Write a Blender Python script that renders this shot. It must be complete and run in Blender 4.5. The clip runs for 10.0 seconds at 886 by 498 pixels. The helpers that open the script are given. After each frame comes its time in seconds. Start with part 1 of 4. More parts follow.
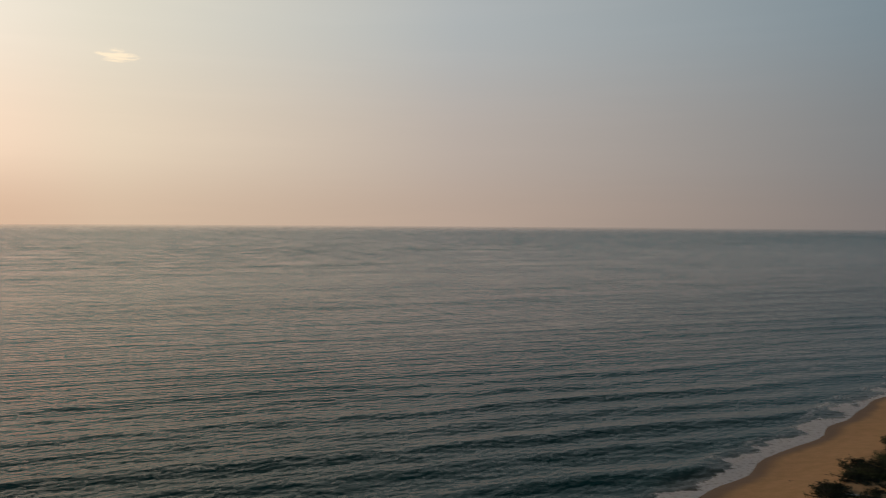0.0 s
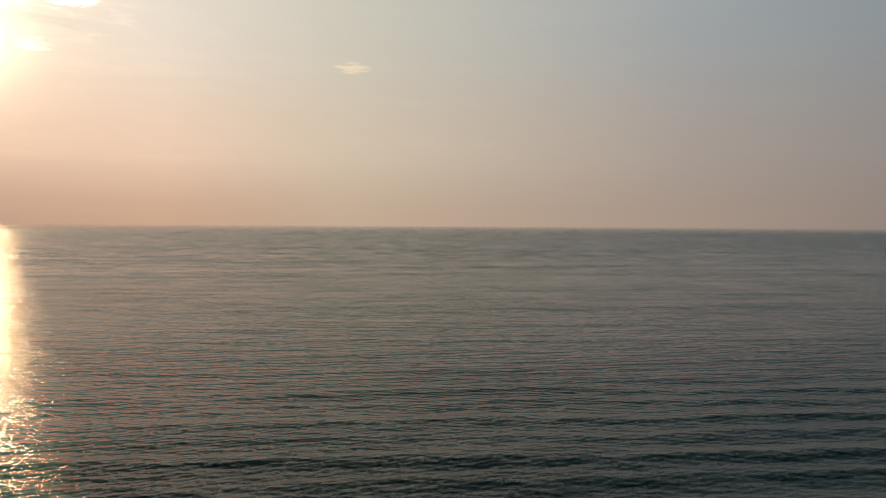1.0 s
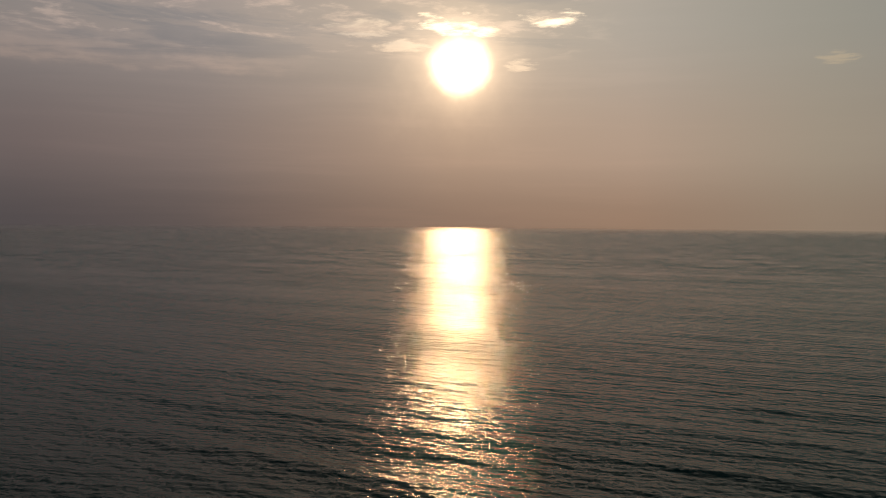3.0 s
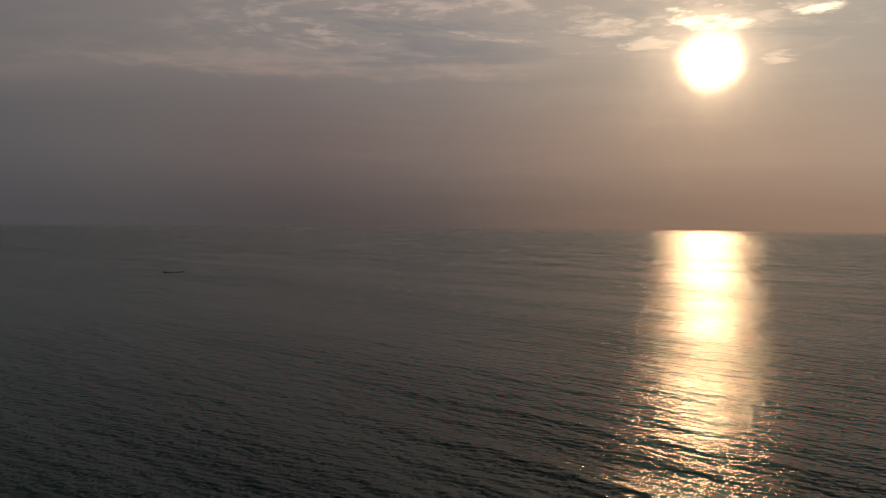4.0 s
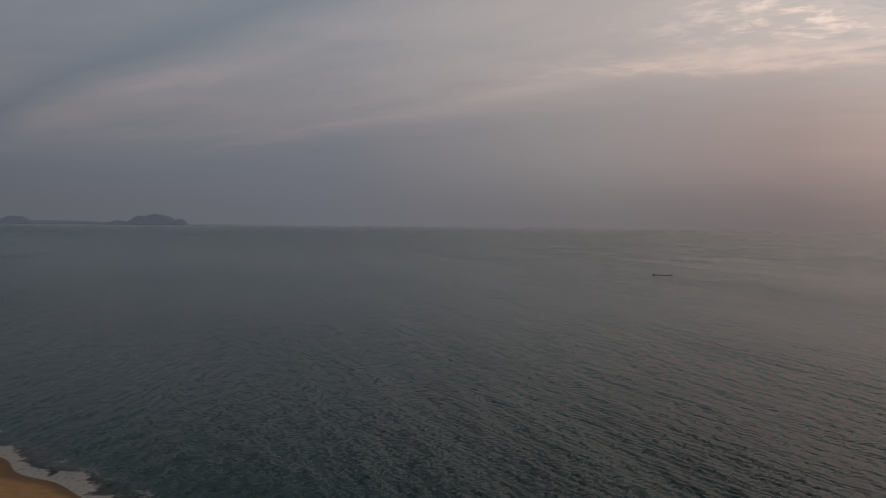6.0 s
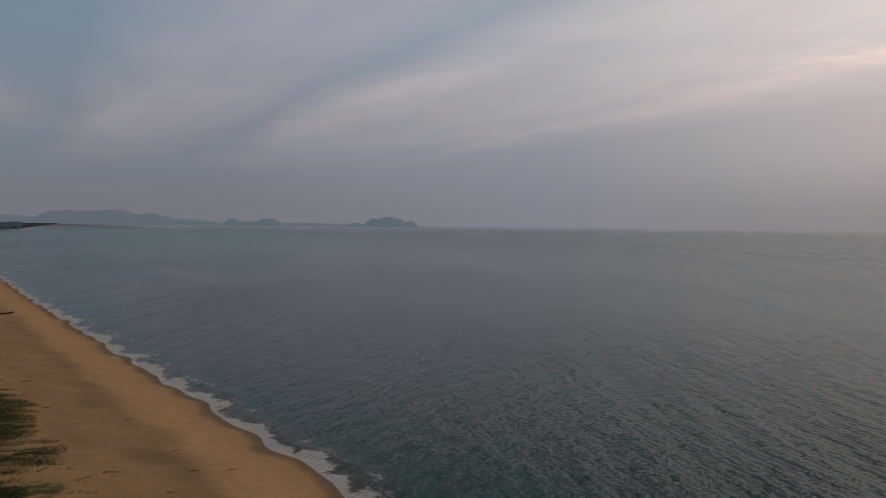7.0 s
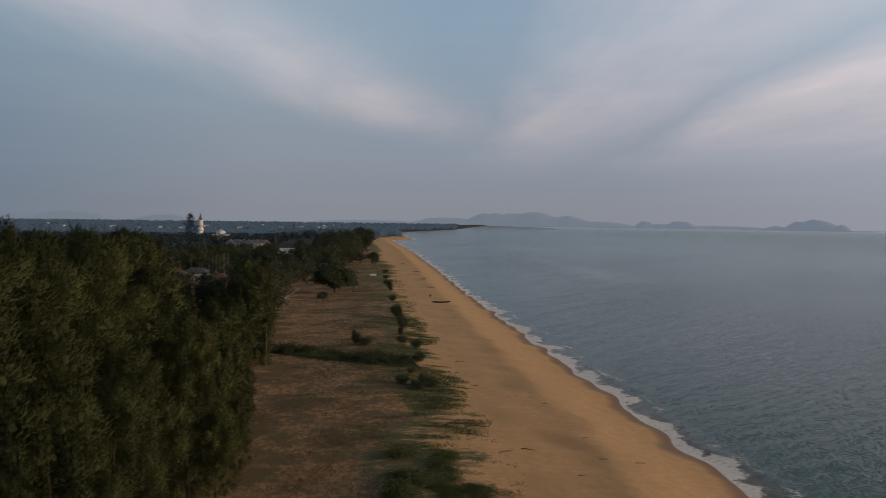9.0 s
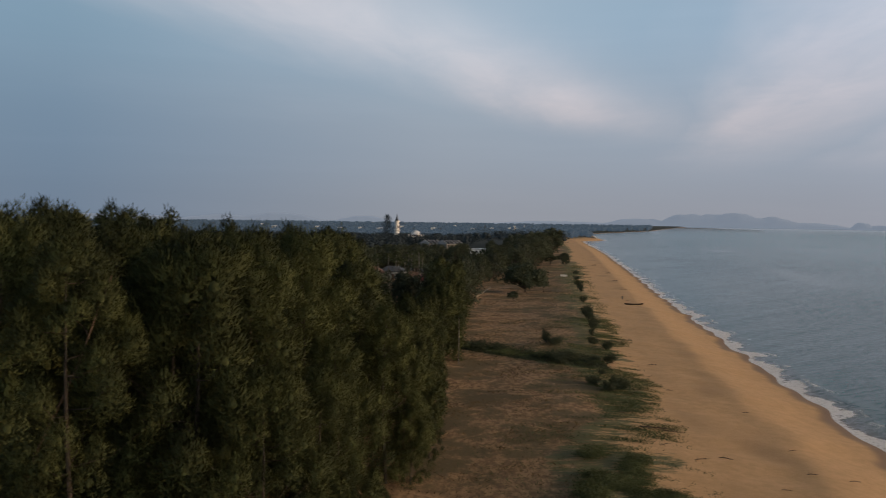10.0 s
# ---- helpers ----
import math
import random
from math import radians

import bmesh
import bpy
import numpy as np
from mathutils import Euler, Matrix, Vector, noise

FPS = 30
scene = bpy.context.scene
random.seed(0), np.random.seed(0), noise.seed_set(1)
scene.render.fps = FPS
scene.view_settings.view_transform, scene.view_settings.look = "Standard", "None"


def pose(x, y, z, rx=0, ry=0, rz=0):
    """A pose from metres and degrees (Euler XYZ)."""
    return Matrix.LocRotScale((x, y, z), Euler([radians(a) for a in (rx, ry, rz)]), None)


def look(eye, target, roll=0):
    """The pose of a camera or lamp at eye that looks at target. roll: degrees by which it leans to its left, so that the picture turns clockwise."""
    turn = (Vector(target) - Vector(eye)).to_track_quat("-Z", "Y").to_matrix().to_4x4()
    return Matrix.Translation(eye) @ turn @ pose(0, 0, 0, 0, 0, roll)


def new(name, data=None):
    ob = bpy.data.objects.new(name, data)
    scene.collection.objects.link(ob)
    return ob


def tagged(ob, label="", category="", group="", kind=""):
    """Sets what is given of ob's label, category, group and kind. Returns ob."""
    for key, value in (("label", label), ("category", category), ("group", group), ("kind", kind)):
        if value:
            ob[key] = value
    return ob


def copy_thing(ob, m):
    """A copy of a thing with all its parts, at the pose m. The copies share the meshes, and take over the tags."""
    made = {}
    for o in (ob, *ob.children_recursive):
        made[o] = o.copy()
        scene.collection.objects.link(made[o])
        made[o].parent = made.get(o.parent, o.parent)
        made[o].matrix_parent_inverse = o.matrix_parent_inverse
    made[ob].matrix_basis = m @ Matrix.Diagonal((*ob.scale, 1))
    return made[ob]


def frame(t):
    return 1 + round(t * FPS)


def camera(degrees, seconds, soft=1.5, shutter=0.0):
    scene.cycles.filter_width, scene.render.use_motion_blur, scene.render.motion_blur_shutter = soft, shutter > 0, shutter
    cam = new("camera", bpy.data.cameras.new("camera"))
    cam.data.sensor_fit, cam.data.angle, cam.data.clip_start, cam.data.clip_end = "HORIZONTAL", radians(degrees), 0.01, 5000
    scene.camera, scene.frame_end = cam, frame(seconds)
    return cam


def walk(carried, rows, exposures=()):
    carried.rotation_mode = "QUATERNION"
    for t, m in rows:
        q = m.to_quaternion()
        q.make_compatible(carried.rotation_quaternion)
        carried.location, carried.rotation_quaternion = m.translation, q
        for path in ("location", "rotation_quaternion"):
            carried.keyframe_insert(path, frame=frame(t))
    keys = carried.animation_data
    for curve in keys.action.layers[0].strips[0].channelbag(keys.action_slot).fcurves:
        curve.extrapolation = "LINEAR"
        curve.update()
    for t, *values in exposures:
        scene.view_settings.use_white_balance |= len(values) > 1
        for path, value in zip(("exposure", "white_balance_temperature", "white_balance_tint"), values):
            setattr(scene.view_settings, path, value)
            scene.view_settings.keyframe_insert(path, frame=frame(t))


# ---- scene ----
# ---------------------------------------------------------------- camera
# the drone hangs over the back of the beach and turns left, sinking a little at the end
cam = camera(56.8, 10.0, soft=1.0, shutter=0.25)
TURN = ((0.0, -154.08, -1.92, 0.39), (0.5, -146.55, -1.96, 0.38), (1.0, -138.77, -1.92, 0.34), (1.5, -131.09, -1.89, 0.34),
        (2.0, -123.33, -1.89, 0.38), (2.75, -111.3, -1.87, 0.46), (3.5, -98.79, -1.86, 0.55), (4.0, -90.2, -1.85, 0.62),
        (4.5, -81.85, -1.87, 0.60), (5.0, -73.4, -1.90, 0.56), (5.75, -61.2, -1.91, 0.56), (6.5, -49.19, -1.91, 0.56),
        (7.0, -41.45, -1.89, 0.56), (7.5, -33.4, -1.93, 0.58), (8.0, -25.91, -1.96, 0.62), (8.5, -19.7, -1.97, 0.71),
        (9.0, -13.25, -2.01, 0.74), (9.5, -6.58, -2.05, 0.77), (10.0, 0.0, -2.09, 0.73))


def hover(t):
    s = max(t, 5.6) - 9.0
    return -0.16 * s, -0.24 * s, 26.0 - 0.35 * s


walk(cam, [(t, pose(*hover(t), 90 + p, -r, yaw)) for t, yaw, p, r in TURN],
     exposures=((0.0, -0.55), (1.0, -0.85), (2.0, -1.45), (3.5, -1.85), (4.5, -1.92), (5.0, -1.72), (6.5, -0.32), (7.5, -0.02), (8.0, 0.08), (9.0, 0.40), (9.5, 0.50), (10.0, 0.67)))

# ---------------------------------------------------------------- world and sun
SUN_AZ, SUN_EL = radians(108.1), radians(10.65)
SUN_DIR = Vector((math.sin(SUN_AZ) * math.cos(SUN_EL), math.cos(SUN_AZ) * math.cos(SUN_EL), math.sin(SUN_EL)))


class Nodes:
    """Short hand for node trees."""

    def __init__(self, tree):
        self.tree = tree
        tree.nodes.clear()

    def add(self, kind, inputs=None, **props):
        n = self.tree.nodes.new(kind)
        for k, v in props.items():
            setattr(n, k, v)
        for k, v in (inputs or {}).items():
            if isinstance(v, bpy.types.NodeSocket):
                self.tree.links.new(v, n.inputs[k])
            else:
                n.inputs[k].default_value = v
        return n

    def math(self, op, a, b=0.0, c=0.0):
        return self.add("ShaderNodeMath", {0: a, 1: b, 2: c}, operation=op).outputs[0]

    def step(self, v, lo, hi, a=0.0, b=1.0):
        return self.add("ShaderNodeMapRange", {0: v, 1: lo, 2: hi, 3: a, 4: b}, interpolation_type="SMOOTHSTEP").outputs[0]

    def lin(self, v, lo, hi, a=0.0, b=1.0):
        return self.add("ShaderNodeMapRange", {0: v, 1: lo, 2: hi, 3: a, 4: b}).outputs[0]

    def mix(self, f, a, b, how="MIX"):
        n = self.tree.nodes.new("ShaderNodeMix")
        n.data_type, n.blend_type = "RGBA", how
        for i, v in ((0, f), (6, a), (7, b)):
            if isinstance(v, bpy.types.NodeSocket):
                self.tree.links.new(v, n.inputs[i])
            else:
                n.inputs[i].default_value = v if i == 0 else (*v, 1.0)[:4]
        return n.outputs[2]

    def ramp(self, f, stops, ease="B_SPLINE"):
        n = self.add("ShaderNodeValToRGB", {0: f})
        r = n.color_ramp
        r.interpolation = ease
        while len(r.elements) < len(stops):
            r.elements.new(0.5)
        for e, (p, c) in zip(r.elements, stops):
            e.position, e.color = p, (*c, 1.0)
        return n.outputs[0]

    def noise(self, vec, scale, detail=4.0, rough=0.5, distort=0.0):
        return self.add("ShaderNodeTexNoise", {"Vector": vec, "Scale": scale, "Detail": detail, "Roughness": rough, "Distortion": distort}).outputs[0]

    def scaled(self, vec, sx, sy, sz, turn=0.0):
        if turn:
            vec = self.add("ShaderNodeMapping", {"Vector": vec, "Rotation": (0, 0, turn)}).outputs[0]
        return self.add("ShaderNodeMapping", {"Vector": vec, "Scale": (sx, sy, sz)}).outputs[0]


world = bpy.data.worlds.new("sky")
scene.world = world
world.use_nodes = True
W = Nodes(world.node_tree)
ray = W.add("ShaderNodeTexCoord").outputs["Generated"]
sep = W.add("ShaderNodeSeparateXYZ", {0: ray})
dx, dy, dz = sep.outputs
# bearing: 0 along the beach, 108 at the sun; it is counted from behind the land, where nothing is seen
c40, s40 = math.cos(radians(40)), math.sin(radians(40))
side = W.math("SUBTRACT", W.math("MULTIPLY", dx, c40), W.math("MULTIPLY", dy, s40))
ahead = W.math("ADD", W.math("MULTIPLY", dx, s40), W.math("MULTIPLY", dy, c40))
az = W.math("ADD", W.math("DEGREES", W.math("ARCTAN2", side, ahead)), 40.0)
el = W.math("DEGREES", W.math("ARCSINE", dz))
dot = W.add("ShaderNodeVectorMath", {0: ray, 1: SUN_DIR}, operation="DOT_PRODUCT").outputs["Value"]
off = W.math("DEGREES", W.math("ARCCOSINE", W.math("MINIMUM", dot, 0.999999)))   # degrees from the sun
place = W.lin(az, -140.0, 220.0)


def at_az(a):
    return (a + 140.0) / 360.0


# hazy air along the horizon, and the paler sky over it, round the compass
LOW = ((-110, (.13, .15, .18)), (-25, (.100, .134, .182)), (0, (.180, .192, .218)), (25, (.186, .196, .225)), (49, (.232, .243, .285)),
       (68, (.285, .262, .272)), (80, (.29, .245, .250)), (90, (.37, .290, .275)), (108, (.76, .485, .355)), (120, (.98, .63, .435)), (132, (.97, .72, .52)), (155, (.69, .53, .43)), (182, (.33, .29, .275)), (215, (.15, .16, .18)))
MID = ((-110, (.13, .17, .21)), (-25, (.110, .157, .214)), (0, (.188, .220, .262)), (25, (.198, .230, .278)), (49, (.275, .293, .340)),
       (68, (.46, .415, .415)), (80, (.54, .42, .40)), (90, (.70, .54, .49)), (108, (1.22, .84, .62)), (120, (1.42, 1.03, .775)), (132, (1.15, .95, .725)), (155, (.70, .60, .53)), (182, (.32, .325, .33)), (215, (.15, .18, .21)))
HIGH = ((-110, (.13, .22, .32)), (-25, (.130, .204, .272)), (0, (.205, .275, .342)), (25, (.182, .255, .336)), (49, (.32, .368, .430)),
        (68, (.56, .54, .545)), (90, (.92, .83, .79)), (108, (1.4, 1.22, 1.0)), (120, (1.35, 1.22, 1.05)), (132, (1.08, 1.02, .86)), (155, (.62, .66, .67)), (182, (.30, .38, .43)), (215, (.14, .22, .32)))
low = W.ramp(place, [(at_az(a), c) for a, c in LOW], "LINEAR")
mid = W.ramp(place, [(at_az(a), c) for a, c in MID], "LINEAR")
high = W.ramp(place, [(at_az(a), c) for a, c in HIGH], "LINEAR")
air = W.mix(W.step(el, 4.2, 14.0), W.mix(W.step(el, -0.3, 5.6), low, mid), high)
# thin cloud in long bands that run out along the coast
flat = W.math("MAXIMUM", W.math("ADD", dz, 0.045), 0.02)
sheet = W.add("ShaderNodeCombineXYZ", {0: W.math("DIVIDE", dx, flat), 1: W.math("DIVIDE", dy, flat), 2: 0.0}).outputs[0]
turned = W.add("ShaderNodeSeparateXYZ", {0: W.scaled(sheet, 1.0, 1.0, 1.0, radians(12))}).outputs
soft_n = W.noise(W.scaled(sheet, 1.0, 0.30, 1.0, radians(12)), 1.1, 4.0, 0.5, 0.3)
wisps = W.noise(W.scaled(sheet, 1.0, 0.45, 1.0, radians(6)), 2.6, 8.0, 0.62, 0.5)
flakes = W.noise(W.scaled(sheet, 1.0, 1.0, 1.0, radians(-60)), 5.5, 8.0, 0.66, 0.3)
across = W.math("ADD", turned[0], W.math("MULTIPLY", W.math("SUBTRACT", soft_n, 0.5), 0.7))
COVER = ((-4.0, 0.0), (-1.9, 0.04), (0.15, 0.0), (0.40, 0.05), (0.78, 0.50), (1.1, 0.46), (1.5, 0.30), (1.78, 0.10), (2.25, 0.52), (2.8, 0.42), (3.3, 0.38),
         (3.55, 0.42), (3.76, 0.56), (4.05, 0.30), (4.6, 0.08), (6.0, 0.05))
cover = W.ramp(W.lin(across, -4.0, 6.0), [((u + 4.0) / 10.0, (c, c, c)) for u, c in COVER], "LINEAR")
arm = W.math("SUBTRACT", across, W.math("ADD", -1.12, W.math("MULTIPLY", W.math("SUBTRACT", turned[1], 3.39), 0.36)))
arm = W.math("MULTIPLY", W.math("EXPONENT", W.math("MULTIPLY", W.math("MULTIPLY", arm, arm), -3.6)), 0.52)
veil = W.math("MAXIMUM", cover, W.math("MULTIPLY", arm, W.step(turned[1], 8.0, 5.0)))
veil = W.math("MULTIPLY", veil, W.step(el, 2.5, 8.5))
veil = W.math("MULTIPLY", veil, W.step(az, 122.0, 100.0))
veil = W.math("MULTIPLY", veil, W.math("ADD", W.lin(wisps, 0.30, 0.70, 0.75, 1.1), W.lin(soft_n, 0.35, 0.65, -0.2, 0.2)))
lit = W.mix(1.0, W.mix(1.0, air, (1.22, 1.20, 1.18), "MULTIPLY"), (0.275, 0.152, 0.092), "ADD")
air = W.mix(veil, air, lit)
# small broken cloud either side of the sun, in flakes with grey gaps
zone = W.math("MULTIPLY", W.step(el, 10.6, 12.6), W.math("MULTIPLY", W.step(az, 66.0, 82.0), W.step(az, 120.0, 112.0)))
torn = W.math("ADD", W.math("MULTIPLY", flakes, 0.6), W.math("MULTIPLY", wisps, 0.4))
puff = W.math("MULTIPLY", W.step(torn, 0.50, 0.63), zone)
shade = W.math("MULTIPLY", W.step(wisps, 0.50, 0.38), zone)
air = W.mix(W.math("MULTIPLY", shade, 0.5), air, W.mix(1.0, air, (.64, .74, .84), "MULTIPLY"))
air = W.mix(W.math("MULTIPLY", puff, 0.72), air, W.mix(1.0, air, (1.75, 1.58, 1.45), "MULTIPLY"))
# a long ragged bank, lit along its lower edge, with a slate-blue gap over it
sag = W.math("SUBTRACT", el, W.math("ADD", 9.75, W.math("MULTIPLY", W.math("SUBTRACT", W.noise(W.scaled(ray, 9.0, 9.0, 9.0), 1.0, 5.0, 0.6), 0.5), 2.6)))
reach = W.math("MULTIPLY", W.step(az, 56.0, 72.0), W.step(az, 100.0, 91.0))
fringe = W.math("MULTIPLY", W.math("MULTIPLY", W.step(sag, -0.15, 0.35), W.step(sag, 1.7, 0.3)), W.math("MULTIPLY", reach, W.step(torn, 0.40, 0.58, 0.25, 1.0)))
gap = W.math("MULTIPLY", W.math("MULTIPLY", W.step(sag, 0.5, 1.3), W.step(sag, 2.7, 1.5)), W.math("MULTIPLY", W.math("MULTIPLY", W.step(az, 74.0, 82.0), W.step(az, 99.0, 91.0)), W.step(wisps, 0.60, 0.44)))
air = W.mix(W.math("MULTIPLY", gap, 0.6), air, W.mix(1.0, air, (.70, .78, .86), "MULTIPLY"))
air = W.mix(W.math("MULTIPLY", fringe, 0.75), air, W.mix(1.0, air, (1.42, 1.30, 1.20), "MULTIPLY"))


def cloudlet(bearing, height, wide, tall):
    """Cover of one small cloud, with a ragged edge."""
    a = W.math("DIVIDE", W.math("SUBTRACT", az, bearing), wide)
    b = W.math("DIVIDE", W.math("SUBTRACT", el, height), tall)
    d = W.math("ADD", W.math("MULTIPLY", a, a), W.math("MULTIPLY", b, b))
    return W.step(W.math("ADD", d, W.math("MULTIPLY", W.math("SUBTRACT", torn, 0.5), 9.0)), 0.9, -0.3)


small = cloudlet(132.5, 10.45, 1.7, 0.5)
air = W.mix(W.math("MULTIPLY", small, 0.6), air, W.mix(1.0, air, (1.6, 1.4, 1.15), "MULTIPLY"))
bright = W.math("MAXIMUM", cloudlet(107.6, 13.6, 2.9, 0.75), W.math("MAXIMUM", cloudlet(110.2, 13.1, 1.3, 0.5), cloudlet(114.3, 13.8, 2.4, 0.6)))
bright = W.math("MAXIMUM", bright, W.math("MULTIPLY", W.math("MAXIMUM", cloudlet(101.0, 13.2, 2.6, 0.7), W.math("MAXIMUM", cloudlet(104.0, 12.0, 2.0, 0.5), cloudlet(112.4, 10.8, 1.5, 0.45))), 0.28))
air = W.mix(bright, air, W.mix(1.0, air, (4.2, 3.7, 3.0), "MULTIPLY"))
# faint layers low in the haze
layer = W.noise(W.scaled(ray, 3.0, 3.0, 46.0), 1.0, 5.0, 0.6)
air = W.mix(W.math("MULTIPLY", W.step(layer, 0.42, 0.72, 0.0, 0.36), W.math("MULTIPLY", W.step(az, 72.0, 92.0, 0.25, 1.0), W.step(az, 128.0, 112.0, 0.2, 1.0))), air, W.mix(1.0, air, (1.25, 1.2, 1.18), "MULTIPLY"))
# the sun behind haze and torn cloud
clear_off = off
off = W.math("MULTIPLY", off, W.lin(W.noise(ray, 11.0, 4.0, 0.6), 0.25, 0.75, 0.80, 1.22))
halo = W.math("ADD", W.math("MULTIPLY", W.math("EXPONENT", W.math("MULTIPLY", off, -0.8)), 10.0),
              W.math("MULTIPLY", W.math("EXPONENT", W.math("MULTIPLY", clear_off, -0.14)), 0.8))
glow = W.mix(1.0, (1.0, .68, .40), W.add("ShaderNodeCombineXYZ", {0: halo, 1: halo, 2: halo}).outputs[0], "MULTIPLY")
disc = W.step(off, 2.5, 0.8, 0.0, 9.0)
core = W.mix(1.0, (1.0, .70, .40), W.add("ShaderNodeCombineXYZ", {0: disc, 1: disc, 2: disc}).outputs[0], "MULTIPLY")
air = W.mix(1.0, W.mix(1.0, air, glow, "ADD"), core, "ADD")
# clear sky overhead
sky = W.add("ShaderNodeTexSky", sky_type="NISHITA", sun_disc=False, sun_elevation=SUN_EL, sun_rotation=SUN_AZ, air_density=1.5, dust_density=4.0, ozone_density=1.5)
veiled = W.math("MULTIPLY", W.step(clear_off, 80.0, 12.0, 0.45, 1.4), 0.033)          # haze thickens the light round the sun
overhead = W.mix(1.0, sky.outputs[0], W.add("ShaderNodeCombineXYZ", {0: veiled, 1: veiled, 2: veiled}).outputs[0], "MULTIPLY")
air = W.mix(W.step(el, 15.5, 40.0), air, overhead)
back = W.add("ShaderNodeBackground", {"Color": air, "Strength": 1.0})
W.add("ShaderNodeOutputWorld", {"Surface": back.outputs[0]})

lamp = bpy.data.lights.new("sun", "SUN")
lamp.energy, lamp.angle, lamp.color = 0.88, radians(3.0), (1.0, 0.60, 0.30)
sun = new("sun", lamp)
sun.matrix_world = look(SUN_DIR * 100, (0, 0, 0))

# ---------------------------------------------------------------- materials


def material(name):
    m = bpy.data.materials.new(name)
    m.use_nodes = True
    return m, Nodes(m.node_tree)


def finish(n, color, rough=0.8, bump=None, **more):
    ins = {"Base Color": color if isinstance(color, bpy.types.NodeSocket) else (*color, 1.0), "Roughness": rough}
    if bump is not None:
        ins["Normal"] = bump
    ins.update(more)
    b = n.add("ShaderNodeBsdfPrincipled", ins)
    n.add("ShaderNodeOutputMaterial", {"Surface": b.outputs[0]})
    return b


def bumped(n, height, strength, distance, under=None):
    ins = {"Height": height, "Strength": strength, "Distance": distance}
    if under is not None:
        ins["Normal"] = under
    return n.add("ShaderNodeBump", ins).outputs[0]


def attr(n, name):
    return n.add("ShaderNodeAttribute", attribute_name=name).outputs["Fac"]


def plain(name, color, rough=0.7, spread=0.25, scale=1.5, **more):
    """Paint, wood, concrete: two scales of blotches and a little relief."""
    m, n = material(name)
    p = n.add("ShaderNodeTexCoord").outputs["Object"]
    big, small = n.noise(p, scale, 3.0), n.noise(p, scale * 9, 4.0)
    f = n.math("ADD", n.math("MULTIPLY", big, 0.6), n.math("MULTIPLY", small, 0.4))
    dark = tuple(c * (1 - spread) for c in color)
    lite = tuple(min(1, c * (1 + spread * 0.6)) for c in color)
    finish(n, n.mix(n.step(f, 0.35, 0.65), dark, lite), rough, bumped(n, small, 0.3, 0.02), **more)
    return m


def foliage(name, dark, lite, translucent=0.15):
    m, n = material(name)
    r = n.add("ShaderNodeNewGeometry").outputs["Random Per Island"]
    o = n.add("ShaderNodeObjectInfo").outputs["Random"]
    p = n.add("ShaderNodeTexCoord").outputs["Object"]
    f = n.math("ADD", n.math("MULTIPLY", r, 0.16), n.math("ADD", n.math("MULTIPLY", n.noise(p, 0.33, 3.0), 0.98), n.math("MULTIPLY", o, 0.22)))
    col = n.mix(n.step(f, 0.3, 1.0), dark, lite)
    d = n.add("ShaderNodeBsdfPrincipled", {"Base Color": col, "Roughness": 0.75, "Specular IOR Level": 0.2})
    t = n.add("ShaderNodeBsdfTranslucent", {"Color": col})
    s = n.add("ShaderNodeMixShader", {0: translucent, 1: d.outputs[0], 2: t.outputs[0]})
    n.add("ShaderNodeOutputMaterial", {"Surface": s.outputs[0]})
    return m


